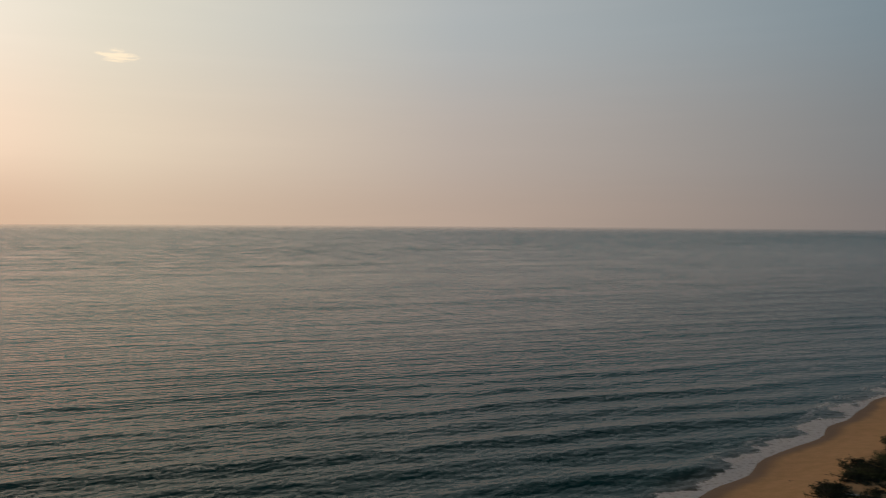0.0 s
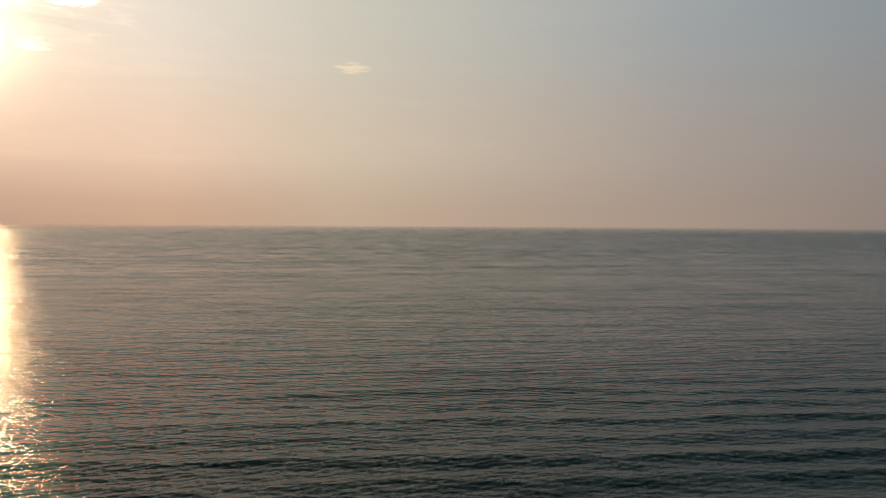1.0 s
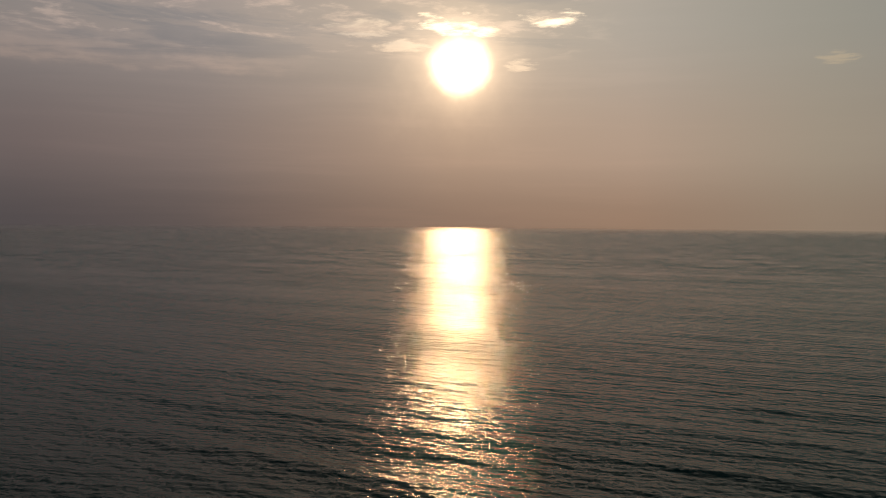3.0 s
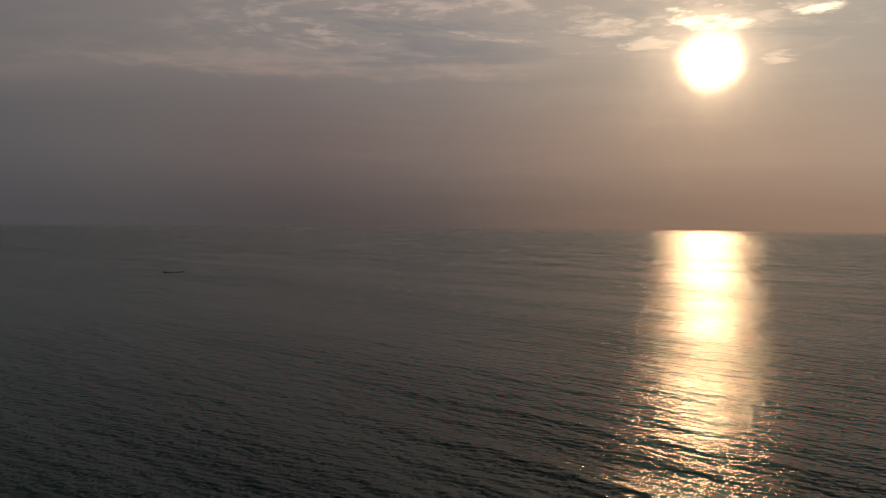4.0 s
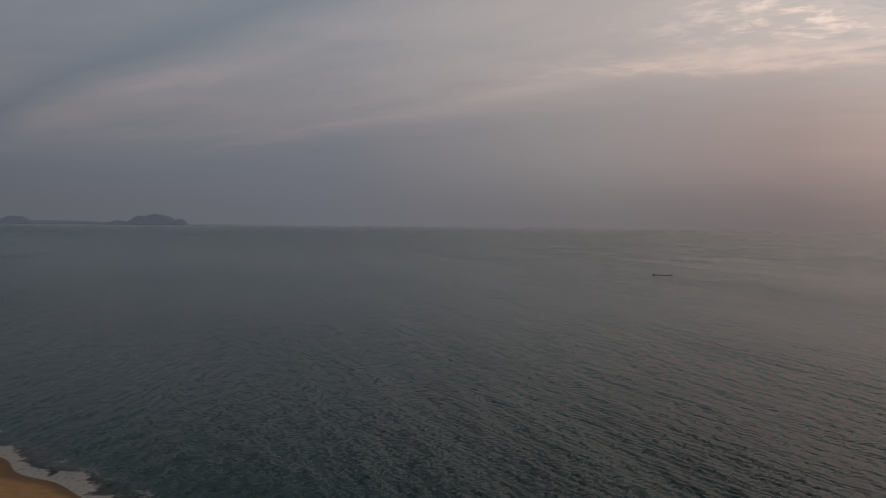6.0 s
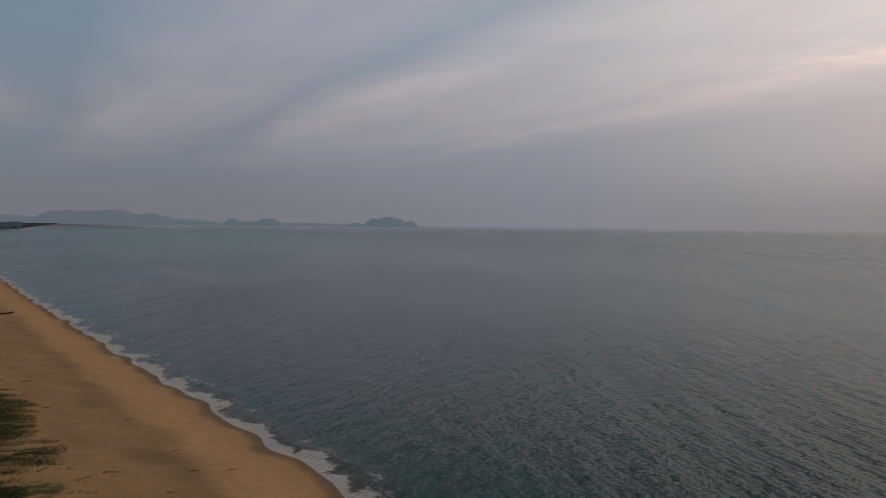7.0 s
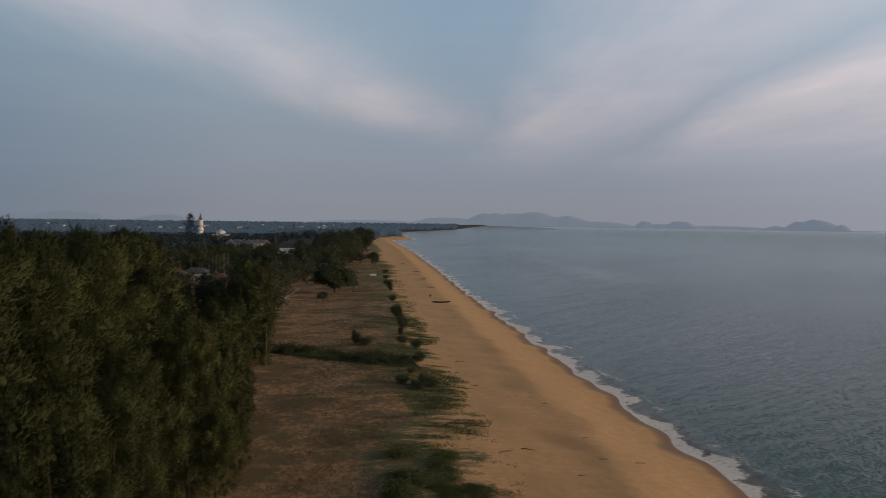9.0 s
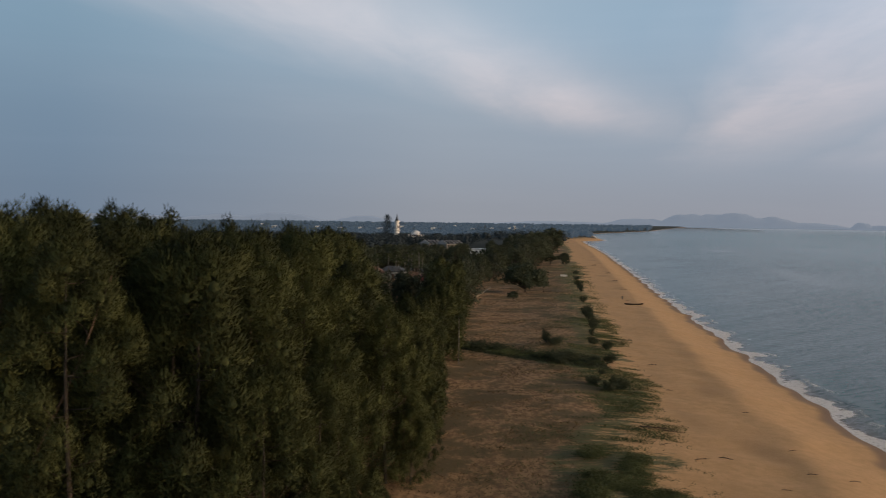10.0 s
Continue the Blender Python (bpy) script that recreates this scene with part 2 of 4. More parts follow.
def make_water():
    m, n = material("sea_water")
    p = n.add("ShaderNodeNewGeometry").outputs["Position"]
    shore = attr(n, "shore")
    run = radians(-46)                                   # turns the lie of the crests onto the first axis
    gust = n.step(n.noise(n.scaled(p, 0.3, 1.0, 1.0, radians(-50)), 0.012, 4.0, 0.6), 0.35, 0.7, 0.75, 1.15)

    def facets(stretch, scale, detail, tilt):
        """Small faces of water, tilted this way and that."""
        c = n.add("ShaderNodeTexNoise", {"Vector": n.scaled(p, stretch, 1.0, 1.0, run), "Scale": scale, "Detail": detail, "Roughness": 0.68, "Distortion": 0.0}).outputs["Color"]
        d = n.add("ShaderNodeVectorMath", {0: c, 1: (0.5, 0.5, 0.5)}, operation="SUBTRACT").outputs[0]
        return n.add("ShaderNodeVectorMath", {0: d, 1: (tilt, tilt, 0.0)}, operation="MULTIPLY").outputs[0]

    def plus(a, c):
        return n.add("ShaderNodeVectorMath", {0: a, 1: c}, operation="ADD").outputs[0]

    def fronts(stretch, scale, detail, tilt):
        """Wave fronts: slopes along the way the waves run, drawn out along their crests."""
        v = n.math("SUBTRACT", n.noise(n.scaled(p, stretch, 1.0, 1.0, run), scale, detail, 0.55, 0.25), 0.5)
        return n.add("ShaderNodeVectorMath", {0: (0.719 * tilt, -0.695 * tilt, 0.0), "Scale": v}, operation="SCALE").outputs[0]

    # swell and wind waves, from long to short, then small faces that lie every way
    def ripples(turn, stretch, period, jitter, tilt):
        """Wave trains with crests in ragged lines, a period apart."""
        q = n.scaled(p, stretch, 1.0, 1.0, run + radians(turn))
        v = n.add("ShaderNodeTexWave", {"Vector": q, "Scale": 0.314 / period, "Distortion": jitter, "Detail": 2.0, "Detail Scale": 1.2, "Detail Roughness": 0.6}, wave_type="BANDS", bands_direction="Y", wave_profile="SIN").outputs["Fac"]
        a = run + radians(turn)
        return n.add("ShaderNodeVectorMath", {0: (-math.sin(a) * tilt, -math.cos(a) * tilt, 0.0), "Scale": n.math("SUBTRACT", v, 0.5)}, operation="SCALE").outputs[0]

    long = plus(plus(fronts(0.15, 0.03, 3.0, 0.22), fronts(0.18, 0.16, 3.0, 0.26)), plus(ripples(6, 0.5, 5.6, 5.0, 0.05), ripples(-7, 0.65, 3.1, 6.0, 0.12)))
    long = plus(long, plus(ripples(15, 0.8, 1.9, 6.0, 0.13), ripples(-18, 0.9, 1.25, 6.0, 0.13)))
    # rougher patches of open water
    broad = plus(fronts(0.5, 0.11, 4.0, 0.55), fronts(0.4, 0.045, 3.0, 0.30))
    long = plus(long, n.add("ShaderNodeVectorMath", {0: broad, "Scale": n.step(shore, 150.0, 700.0)}, operation="SCALE").outputs[0])
    tilt = plus(long, plus(facets(0.5, 0.8, 2.0, 0.20), plus(facets(0.6, 2.4, 3.0, 0.66), facets(0.9, 6.0, 2.0, 0.85))))
    tilt = n.add("ShaderNodeVectorMath", {0: tilt, "Scale": n.step(shore, 2.0, 70.0, 0.55, 1.0)}, operation="SCALE").outputs[0]
    calm = n.math("MULTIPLY", gust, n.math("SUBTRACT", 1.0, n.math("MULTIPLY", attr(n, "slick"), 0.6)))
    tilt = n.add("ShaderNodeVectorMath", {0: tilt, "Scale": calm}, operation="SCALE").outputs[0]
    # the steep fronts turned to the beach hide the backs behind them, more so far out
    front = n.add("ShaderNodeVectorMath", {0: n.add("ShaderNodeVectorMath", {0: p}, operation="NORMALIZE").outputs[0], "Scale": n.step(shore, 20.0, 700.0, -0.01, -0.105)}, operation="SCALE").outputs[0]
    tilt = plus(tilt, front)
    b = n.add("ShaderNodeVectorMath", {0: plus(n.add("ShaderNodeNewGeometry").outputs["Normal"], tilt)}, operation="NORMALIZE").outputs[0]
    # foam: torn white patches in the wash, thinner further out
    lace = n.noise(p, 1.7, 6.0, 0.68, 0.5)
    patch = n.noise(n.scaled(p, 1.0, 1.0, 1.0), 0.16, 3.0, 0.5)
    reach = n.math("ADD", 1.5, n.math("MULTIPLY", n.step(patch, 0.38, 0.62), 3.0))
    edge = n.math("SUBTRACT", reach, shore)
    f1 = n.step(n.math("ADD", edge, n.math("MULTIPLY", n.math("SUBTRACT", lace, 0.5), 2.8)), 0.0, 0.8)
    crest = n.math("SUBTRACT", 1.0, n.math("ABSOLUTE", n.math("MULTIPLY", n.math("SUBTRACT", shore, n.math("ADD", reach, 1.0)), 1.0)))
    f2 = n.step(n.math("ADD", crest, n.math("MULTIPLY", n.math("SUBTRACT", lace, 0.55), 3.5)), 0.2, 0.9)
    foam = n.math("MINIMUM", n.math("ADD", n.math("MULTIPLY", f1, n.lin(lace, 0.32, 0.50, 0.55, 1.0)), n.math("MULTIPLY", f2, n.step(patch, 0.46, 0.66, 0.0, 0.8))), 1.0)
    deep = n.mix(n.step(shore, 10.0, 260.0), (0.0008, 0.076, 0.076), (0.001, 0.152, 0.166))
    silt = n.mix(n.step(shore, 7.0, 0.0), deep, (0.11, 0.085, 0.055))
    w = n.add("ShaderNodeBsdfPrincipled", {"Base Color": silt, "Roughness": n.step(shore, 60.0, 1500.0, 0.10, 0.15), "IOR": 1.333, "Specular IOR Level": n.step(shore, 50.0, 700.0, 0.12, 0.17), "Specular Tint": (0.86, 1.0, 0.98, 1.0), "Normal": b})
    c = n.add("ShaderNodeBsdfPrincipled", {"Base Color": (0.95, 0.96, 0.97, 1), "Roughness": 0.8, "Normal": bumped(n, lace, 0.6, 0.15)})
    s = n.add("ShaderNodeMixShader", {0: foam, 1: w.outputs[0], 2: c.outputs[0]})
    # the sheet thins out into the haze at its far rim
    far = n.add("ShaderNodeVectorMath", {0: p}, operation="LENGTH").outputs["Value"]
    thin = n.add("ShaderNodeMixShader", {0: n.step(far, 1700.0, 5500.0), 1: s.outputs[0], 2: n.add("ShaderNodeBsdfTransparent").outputs[0]})
    n.add("ShaderNodeOutputMaterial", {"Surface": thin.outputs[0]})
    return m


def make_ground():
    m, n = material("beach_and_land")
    p = n.add("ShaderNodeNewGeometry").outputs["Position"]
    shore, turf, dry, damp = attr(n, "shore"), attr(n, "turf"), attr(n, "dry"), attr(n, "damp")
    grain, mid, big = n.noise(p, 9.0, 4.0, 0.6), n.noise(p, 0.8, 5.0, 0.6), n.noise(p, 0.09, 4.0, 0.55)
    sand = n.mix(n.step(n.math("ADD", n.math("MULTIPLY", mid, 0.5), n.math("MULTIPLY", grain, 0.5)), 0.36, 0.64), (0.57, 0.370, 0.192), (0.70, 0.460, 0.250))
    wetness = n.math("ADD", damp, n.math("MULTIPLY", n.math("SUBTRACT", mid, 0.5), 0.5))
    sand = n.mix(n.math("MULTIPLY", n.step(wetness, 0.20, 0.90), 0.36), sand, (0.33, 0.215, 0.125))
    soaked = n.step(n.math("ADD", shore, n.math("MULTIPLY", n.math("SUBTRACT", big, 0.5), 4.0)), -2.4, -0.5)
    sand = n.mix(n.math("MULTIPLY", soaked, 0.8), sand, (0.20, 0.125, 0.075))
    # dead leaves, dry grass and bare earth behind the beach
    straw = n.mix(n.step(n.noise(n.scaled(p, 1.0, 0.5, 1.0), 1.6, 6.0, 0.7), 0.36, 0.66), (0.21, 0.135, 0.076), (0.50, 0.325, 0.180))
    straw = n.mix(n.step(n.noise(p, 0.13, 6.0, 0.66), 0.45, 0.58), straw, n.mix(n.noise(p, 3.0, 5.0, 0.7), (0.090, 0.075, 0.038), (0.230, 0.172, 0.092)))
    straw = n.mix(n.math("MULTIPLY", n.step(n.noise(p, 4.5, 4.0, 0.7), 0.60, 0.72), n.step(n.noise(p, 0.22, 3.0, 0.6), 0.46, 0.62)), straw, (0.46, 0.33, 0.21))
    rag = n.math("ADD", dry, n.math("MULTIPLY", n.math("SUBTRACT", n.noise(n.scaled(p, 1.0, 2.4, 1.0), 0.5, 6.0, 0.7), 0.5), 1.4))
    col = n.mix(n.step(rag, 0.40, 0.62), sand, straw)
    ragt = n.math("ADD", turf, n.math("MULTIPLY", n.math("SUBTRACT", n.noise(n.scaled(p, 0.6, 2.2, 1.0), 0.55, 7.0, 0.72), 0.5), 1.7))
    weeds = n.mix(n.noise(p, 2.5, 6.0, 0.7), (0.080, 0.092, 0.042), (0.200, 0.200, 0.098))
    col = n.mix(n.step(ragt, 0.45, 0.72), col, weeds)
    # dark green cover of the far land, with some haze tinted into it
    green = n.mix(n.noise(p, 0.05, 5.0, 0.6), (0.026, 0.038, 0.036), (0.046, 0.060, 0.056))
    col = n.mix(attr(n, "field"), col, green)
    rough = n.math("SUBTRACT", 0.95, n.math("MULTIPLY", soaked, 0.35))
    b = bumped(n, grain, 0.4, 0.04)
    b = bumped(n, mid, 0.5, 0.12, b)
    finish(n, col, rough, b, **{"Specular IOR Level": 0.3})
    return m


M_WATER, M_GROUND = make_water(), make_ground()
M_NEEDLES = foliage("needle_foliage", (0.015, 0.023, 0.013), (0.096, 0.114, 0.042))
# haze over the coast woods is mixed into the next two greens
M_HAZED_WOODS = foliage("hazed_woodland_needles", (0.036, 0.050, 0.040), (0.108, 0.124, 0.082))
M_LEAVES = foliage("leaf_foliage", (0.028, 0.042, 0.028), (0.086, 0.102, 0.060))
M_PALM = foliage("palm_fronds", (0.025, 0.036, 0.018), (0.075, 0.090, 0.040))
M_SCRUB = foliage("dune_scrub", (0.050, 0.070, 0.030), (0.150, 0.175, 0.080))
M_BARK = plain("grey_bark", (0.062, 0.052, 0.042), 0.9, 0.4, 2.0)
M_DEAD = plain("dead_wood", (0.15, 0.11, 0.082), 0.9, 0.35, 2.0)
M_PALE_BARK = plain("pale_bark", (0.22, 0.21, 0.195), 0.85, 0.3, 2.0)
# foliage turned blue-grey, so that its colour carries the haze over far trees
M_HAZED_FARWOOD = foliage("far_woods", (0.026, 0.040, 0.050), (0.048, 0.068, 0.080), 0.1)
# haze in front of the hills is put in as their own bluish glow
M_HILL, HN = material("haze_glow_hill")
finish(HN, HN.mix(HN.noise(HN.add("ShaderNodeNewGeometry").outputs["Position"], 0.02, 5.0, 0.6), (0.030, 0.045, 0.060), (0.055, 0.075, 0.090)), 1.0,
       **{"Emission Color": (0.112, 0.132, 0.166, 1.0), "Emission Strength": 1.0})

# ---------------------------------------------------------------- helpers for meshes


def mesh_object(name, verts, faces, mats, parent=None, smooth=False, label=""):
    me = bpy.data.meshes.new(name)
    me.from_pydata(verts if isinstance(verts, list) else np.asarray(verts).tolist(), [], faces if isinstance(faces, list) else np.asarray(faces).tolist())
    for m in mats if isinstance(mats, (list, tuple)) else [mats]:
        me.materials.append(m)
    if smooth:
        me.polygons.foreach_set("use_smooth", np.ones(len(me.polygons), bool))
    me.update()
    ob = new(name, me)
    ob.parent = parent
    if label:
        ob["label"] = label
    return ob


def part(name, bm, mat, parent, label="", smooth=False):
    """Links a bmesh as one mesh under a thing or a part."""
    me = bpy.data.meshes.new(name)
    bm.to_mesh(me)
    bm.free()
    me.materials.append(mat)
    if smooth:
        me.polygons.foreach_set("use_smooth", np.ones(len(me.polygons), bool))
    ob = new(name, me)
    ob.parent = parent
    if label:
        ob["label"] = label
    return ob


def attribute(ob, name, values):
    ob.data.attributes.new(name, "FLOAT", "POINT").data.foreach_set("value", np.asarray(values, np.float32).ravel())


# ---------------------------------------------------------------- plan of the coast
SHORE_Y = np.array([-5000, -1500, -420, -150, -128, -108, -95, -82, 0, 64, 80, 110, 150, 220, 290, 372, 657, 1019, 1080, 1200, 1620, 2220, 5000], float)
SHORE_X = np.array([-2600, -560, -108, -8, -1, 4, 8.5, 13.5, 31.5, 45.5, 47.8, 52, 57, 66.5, 76, 88.5, 129, 173, 214, 226, 290, 560, 1500], float)


def shore_x(y):
    """Where the water's edge runs: x for y, gently scalloped by the wash."""
    y = np.asarray(y, float)
    return (np.interp(y, SHORE_Y, SHORE_X) * 0.5 + np.interp(y - 12, SHORE_Y, SHORE_X) * 0.25 + np.interp(y + 12, SHORE_Y, SHORE_X) * 0.25
            + 0.7 * np.sin(y / 4.3) * np.sin(y / 17.0 + 1) + 0.5 * np.sin(y / 2.1 + 2) * np.sin(y / 11.0))


def wander(x, y, size, seed):
    """Soft noise between about -1 and 1 on arrays."""
    g = np.random.default_rng(seed)
    out = np.zeros(np.broadcast(x, y).shape)
    for k in range(7):
        a, ph, s = g.uniform(0, 2 * np.pi), g.uniform(0, 6.28), size * g.uniform(0.6, 1.8)
        out += np.sin((x * np.cos(a) + y * np.sin(a)) * 2 * np.pi / s + ph)
    return out / 3.5


def bank(inland):
    """Height of the beach, by metres inland of the water's edge."""
    return np.interp(inland, [-400, -60, -20, -4, 0, 4, 9.5, 12, 22, 27, 33, 45, 200, 1500, 5000], [-14, -6, -2.2, -0.35, 0.02, 0.55, 1.70, 2.00, 2.35, 2.75, 3.1, 2.7, 2.6, 3.5, 3.5])


def ground_z(x, y):
    x, y = np.asarray(x, float), np.asarray(y, float)
    s = shore_x(y) - x
    z = bank(s)
    ease = np.clip((s - 5) / 10, 0, 1)
    z = z + ease * (0.12 * wander(x, y, 14, 3) + 0.05 * wander(x, y, 5, 4) + 0.018 * wander(x, y, 2.6, 5))
    lip = 11.2 + 1.3 * np.sin(y / 6.5) * np.sin(y / 21.0 + 0.6) + 0.9 * wander(0 * x, y, 31, 6)
    z = z + 0.09 * np.exp(-((s - lip) / 1.4) ** 2) - 0.05 * np.exp(-((s - lip - 4.2) / 2.6) ** 2)        # cusped lip of the berm and the hollow behind it
    dip = ditch_depth(x, y)
    return z - dip


def ditch_depth(x, y):
    """A weedy drain that comes out of the trees and runs across the flat."""
    line = 147.5 - 0.85 * (x - 5.0) + 1.5 * np.sin(x / 4)
    inside = np.clip((x + 12) / 8, 0, 1) * np.clip((27 - x) / 6, 0, 1)
    return 1.1 * np.exp(-((y - line) / 4.0) ** 2) * inside


def build_ground():
    ys = np.concatenate([np.arange(-4900, -700, 300), np.arange(-700, -170, 20), np.arange(-170, 40, 2.5), np.arange(40, 260, 0.9),
                         np.arange(260, 420, 2.5), np.arange(420, 1250, 12), np.arange(1250, 4800, 120)]).astype(float)
    ins = np.concatenate([[-400, -120, -60], np.arange(-30, -6, 4), np.arange(-6, 2, 0.8), np.arange(2, 62, 0.9), np.arange(62, 130, 4), np.arange(130, 600, 40),
                          [700, 1000, 1500, 2200, 3200, 4300, 6000]]).astype(float)
    Y, S = np.meshgrid(ys, ins, indexing="ij")
    X = np.clip(shore_x(Y) - S, -4600, 4600)
    S = shore_x(Y) - X
    Z = ground_z(X, Y)
    nv, nu = Y.shape
    idx = np.arange(nv * nu).reshape(nv, nu)
    faces = np.stack([idx[:-1, :-1], idx[1:, :-1], idx[1:, 1:], idx[:-1, 1:]], -1).reshape(-1, 4)
    ob = mesh_object("ground", np.stack([X, Y, Z], -1).reshape(-1, 3), faces, M_GROUND, smooth=True)
    attribute(ob, "shore", -S)
    # dune weeds begin about 26 m inland and give way to dry ground
    edge = 24.5 + 2.6 * wander(X, Y, 26, 7) + 1.6 * wander(X, Y, 9, 8) - np.clip((-60 - Y) / 30, 0, 1) * 8
    inner = edge + 10.5 + 3.0 * wander(X, Y, 30, 9) + np.clip((Y - 115) / 30, 0, 1) * 2
    turf = np.clip((S - edge) / 3, 0, 1) * np.clip((inner - S) / 4, 0, 1)
    turf = np.maximum(turf, np.clip(ditch_depth(X, Y) * 1.3, 0, 1))
    far = np.clip((Y - 330) / 200, 0, 1)
    attribute(ob, "turf", turf * 0.55 + 0.12 + 0.16 * np.clip((Y - 150) / 50, 0, 1) * np.clip((S - 38) / 6, 0, 1) + 0.3 * far * np.clip((S - 45) / 10, 0, 1))
    attribute(ob, "dry", np.clip((S - edge - 3) / 5, 0, 1) * 1.1)
    attribute(ob, "field", np.clip((Y - 300 - 40 * wander(X, Y, 90, 15)) / 60, 0, 1) * np.clip((S - 62) / 20, 0, 1) + np.clip((Y - 1130) / 60, 0, 1) * np.clip((S - 1) / 3, 0, 1) * np.clip((62 - S) / 20 + 1, 0, 1))
    pools = np.exp(-((S - 14.5 - 2 * np.sin(Y / 13.0)) / 3.2) ** 2) * (0.4 + 0.4 * wander(X, Y, 19, 12)) + 0.5 * np.exp(-((S - 21) / 2.5) ** 2) * (wander(X, Y, 23, 14) > 0.1)
    attribute(ob, "damp", np.clip(pools, 0, 1))
    return tagged(ob, "orange-brown sandy beach backed by weeds and dry grass", "ground", kind="structure")


build_ground()


# smooth slicks: centre, bearing, half length, half width
SLICKS = ((172, 392, 10, 66, 9), (252, 745, 176, 40, 12), (358, 785, 172, 55, 16))


def build_sea():
    # rings grow outwards, so that the waves near the beach are fine and those on the horizon coarse
    r = 38 * np.exp(np.arange(0, 2.9, 0.0076))
    r = np.concatenate([r, r[-1] * np.exp(np.arange(0.012, 1.95, 0.02)), [4965]])
    a = np.radians(np.arange(-12, 206.01, 0.4))
    Rr, A = np.meshgrid(r, a, indexing="ij")
    X, Y = Rr * np.sin(A), Rr * np.cos(A)
    off = X - shore_x(Y)
    Z = np.zeros_like(X)
    g = np.random.default_rng(5)
    cell = Rr * 0.0076
    calm = np.clip((off + 1) / 14, 0.12, 1)
    for k in range(60):
        lam = 2.8 * (22 / 2.8) ** g.random()
        bearing = radians(136) + g.normal(0, 0.15 if lam > 7 else 0.45)
        amp = 0.0013 * min(lam, 6.0) * g.uniform(0.5, 1.2)
        kx, ky = np.sin(bearing) * 2 * np.pi / lam, np.cos(bearing) * 2 * np.pi / lam
        fade = np.clip((lam / cell - 2.5) / 2.5, 0, 1)
        ph = kx * X + ky * Y + g.uniform(0, 6.28)
        Z += amp * fade * calm * (np.sin(ph) + 0.22 * np.cos(2 * ph))
    # swell that turns in towards the beach and rises over the last bar
    across = X * 0.719 - Y * 0.695 + 1.6 * wander(X, Y, 70, 22)
    groups = np.clip(0.70 + 0.42 * wander(X * 0.719 - Y * 0.695, (X * 0.695 + Y * 0.719) * 0.6, 60, 21), 0, 1.3)
    phase = (across - 92.5) * 2 * np.pi / 18.6
    swell = np.exp(3.0 * (np.cos(phase) - 1)) - 0.24 + 0.5 * (np.exp(3.0 * (np.cos(phase + 2.9) - 1)) - 0.24)
    Z += 0.34 * groups * np.clip((170 - off) / 130, 0, 1) * np.clip((off - 1) / 5, 0, 1) * np.clip(1 - (Y + 20) / 160, 0.3, 1) * swell
    crest = 5.2 + 1.8 * np.sin(Y / 11.0) * np.sin(Y / 23.0 + 1)
    Z += 0.14 * np.exp(-((off - crest) / 1.2) ** 2) * np.clip(0.4 + wander(X, Y, 34, 24), 0, 1)
    nv, nu = X.shape
    idx = np.arange(nv * nu).reshape(nv, nu)
    faces = np.stack([idx[:-1, :-1], idx[:-1, 1:], idx[1:, 1:], idx[1:, :-1]], -1).reshape(-1, 4)
    keep = (off.reshape(-1)[faces].max(1) > -14)
    ob = mesh_object("water", np.stack([X, Y, Z], -1).reshape(-1, 3), faces[keep], M_WATER, smooth=True)
    attribute(ob, "shore", off)
    # smooth slicks on the water off the far beach
    slick = np.zeros_like(X)
    for cx, cy, a, length, wide in SLICKS:
        u = (X - cx) * math.sin(radians(a)) + (Y - cy) * math.cos(radians(a))
        v = (X - cx) * math.cos(radians(a)) - (Y - cy) * math.sin(radians(a))
        v = v + 0.35 * wide * wander(X, Y, length * 0.5, 51)
        slick = np.maximum(slick, np.exp(-(u / length) ** 4 - (v / wide) ** 2))
    attribute(ob, "slick", slick)
    return tagged(ob, "grey-green sea with low swell and white foam at its edge", "sea", kind="structure")


build_sea()

# ---------------------------------------------------------------- plants


def tube(points, radii, sides=6):
    """Verts and faces of a tapering tube along points."""
    verts, faces = [], []
    for i, (p, r) in enumerate(zip(points, radii)):
        q = points[min(i + 1, len(points) - 1)] - points[max(i - 1, 0)]
        z = q / (np.linalg.norm(q) + 1e-9)
        x = np.cross(z, (0.3, 1, 0.1))
        x /= np.linalg.norm(x)
        y = np.cross(z, x)
        for k in range(sides):
            a = 2 * np.pi * k / sides
            verts.append(p + r * (np.cos(a) * x + np.sin(a) * y))
    for i in range(len(points) - 1):
        for k in range(sides):
            a, b = i * sides + k, i * sides + (k + 1) % sides
            faces.append((a, b, b + sides, a + sides))
    return verts, faces


def joined_tubes(list_of):
    verts, faces = [], []
    for v, f in list_of:
        n = len(verts)
        verts += v
        faces += [tuple(i + n for i in q) for q in f]
    return [tuple(map(float, v)) for v in verts], faces


def blades(centres, ways, length, width, g, face=None):
    """One thin pointed leaf blade for each centre, turned to face outwards where face says so."""
    n = len(centres)
    side = np.cross(ways, g.normal(size=(n, 3)) * 0.45 + face if face is not None else g.normal(size=(n, 3)))
    side /= np.linalg.norm(side, axis=1, keepdims=True) + 1e-9
    L, Wd = np.asarray(length).reshape(-1, 1), np.asarray(width).reshape(-1, 1)
    a = centres - ways * L * 0.4 + side * Wd * 0.5
    b = centres - ways * L * 0.4 - side * Wd * 0.5
    c = centres + ways * L * 0.6
    verts = np.stack([a, b, c], 1).reshape(-1, 3)
    faces = np.arange(3 * n).reshape(n, 3)
    return verts, faces


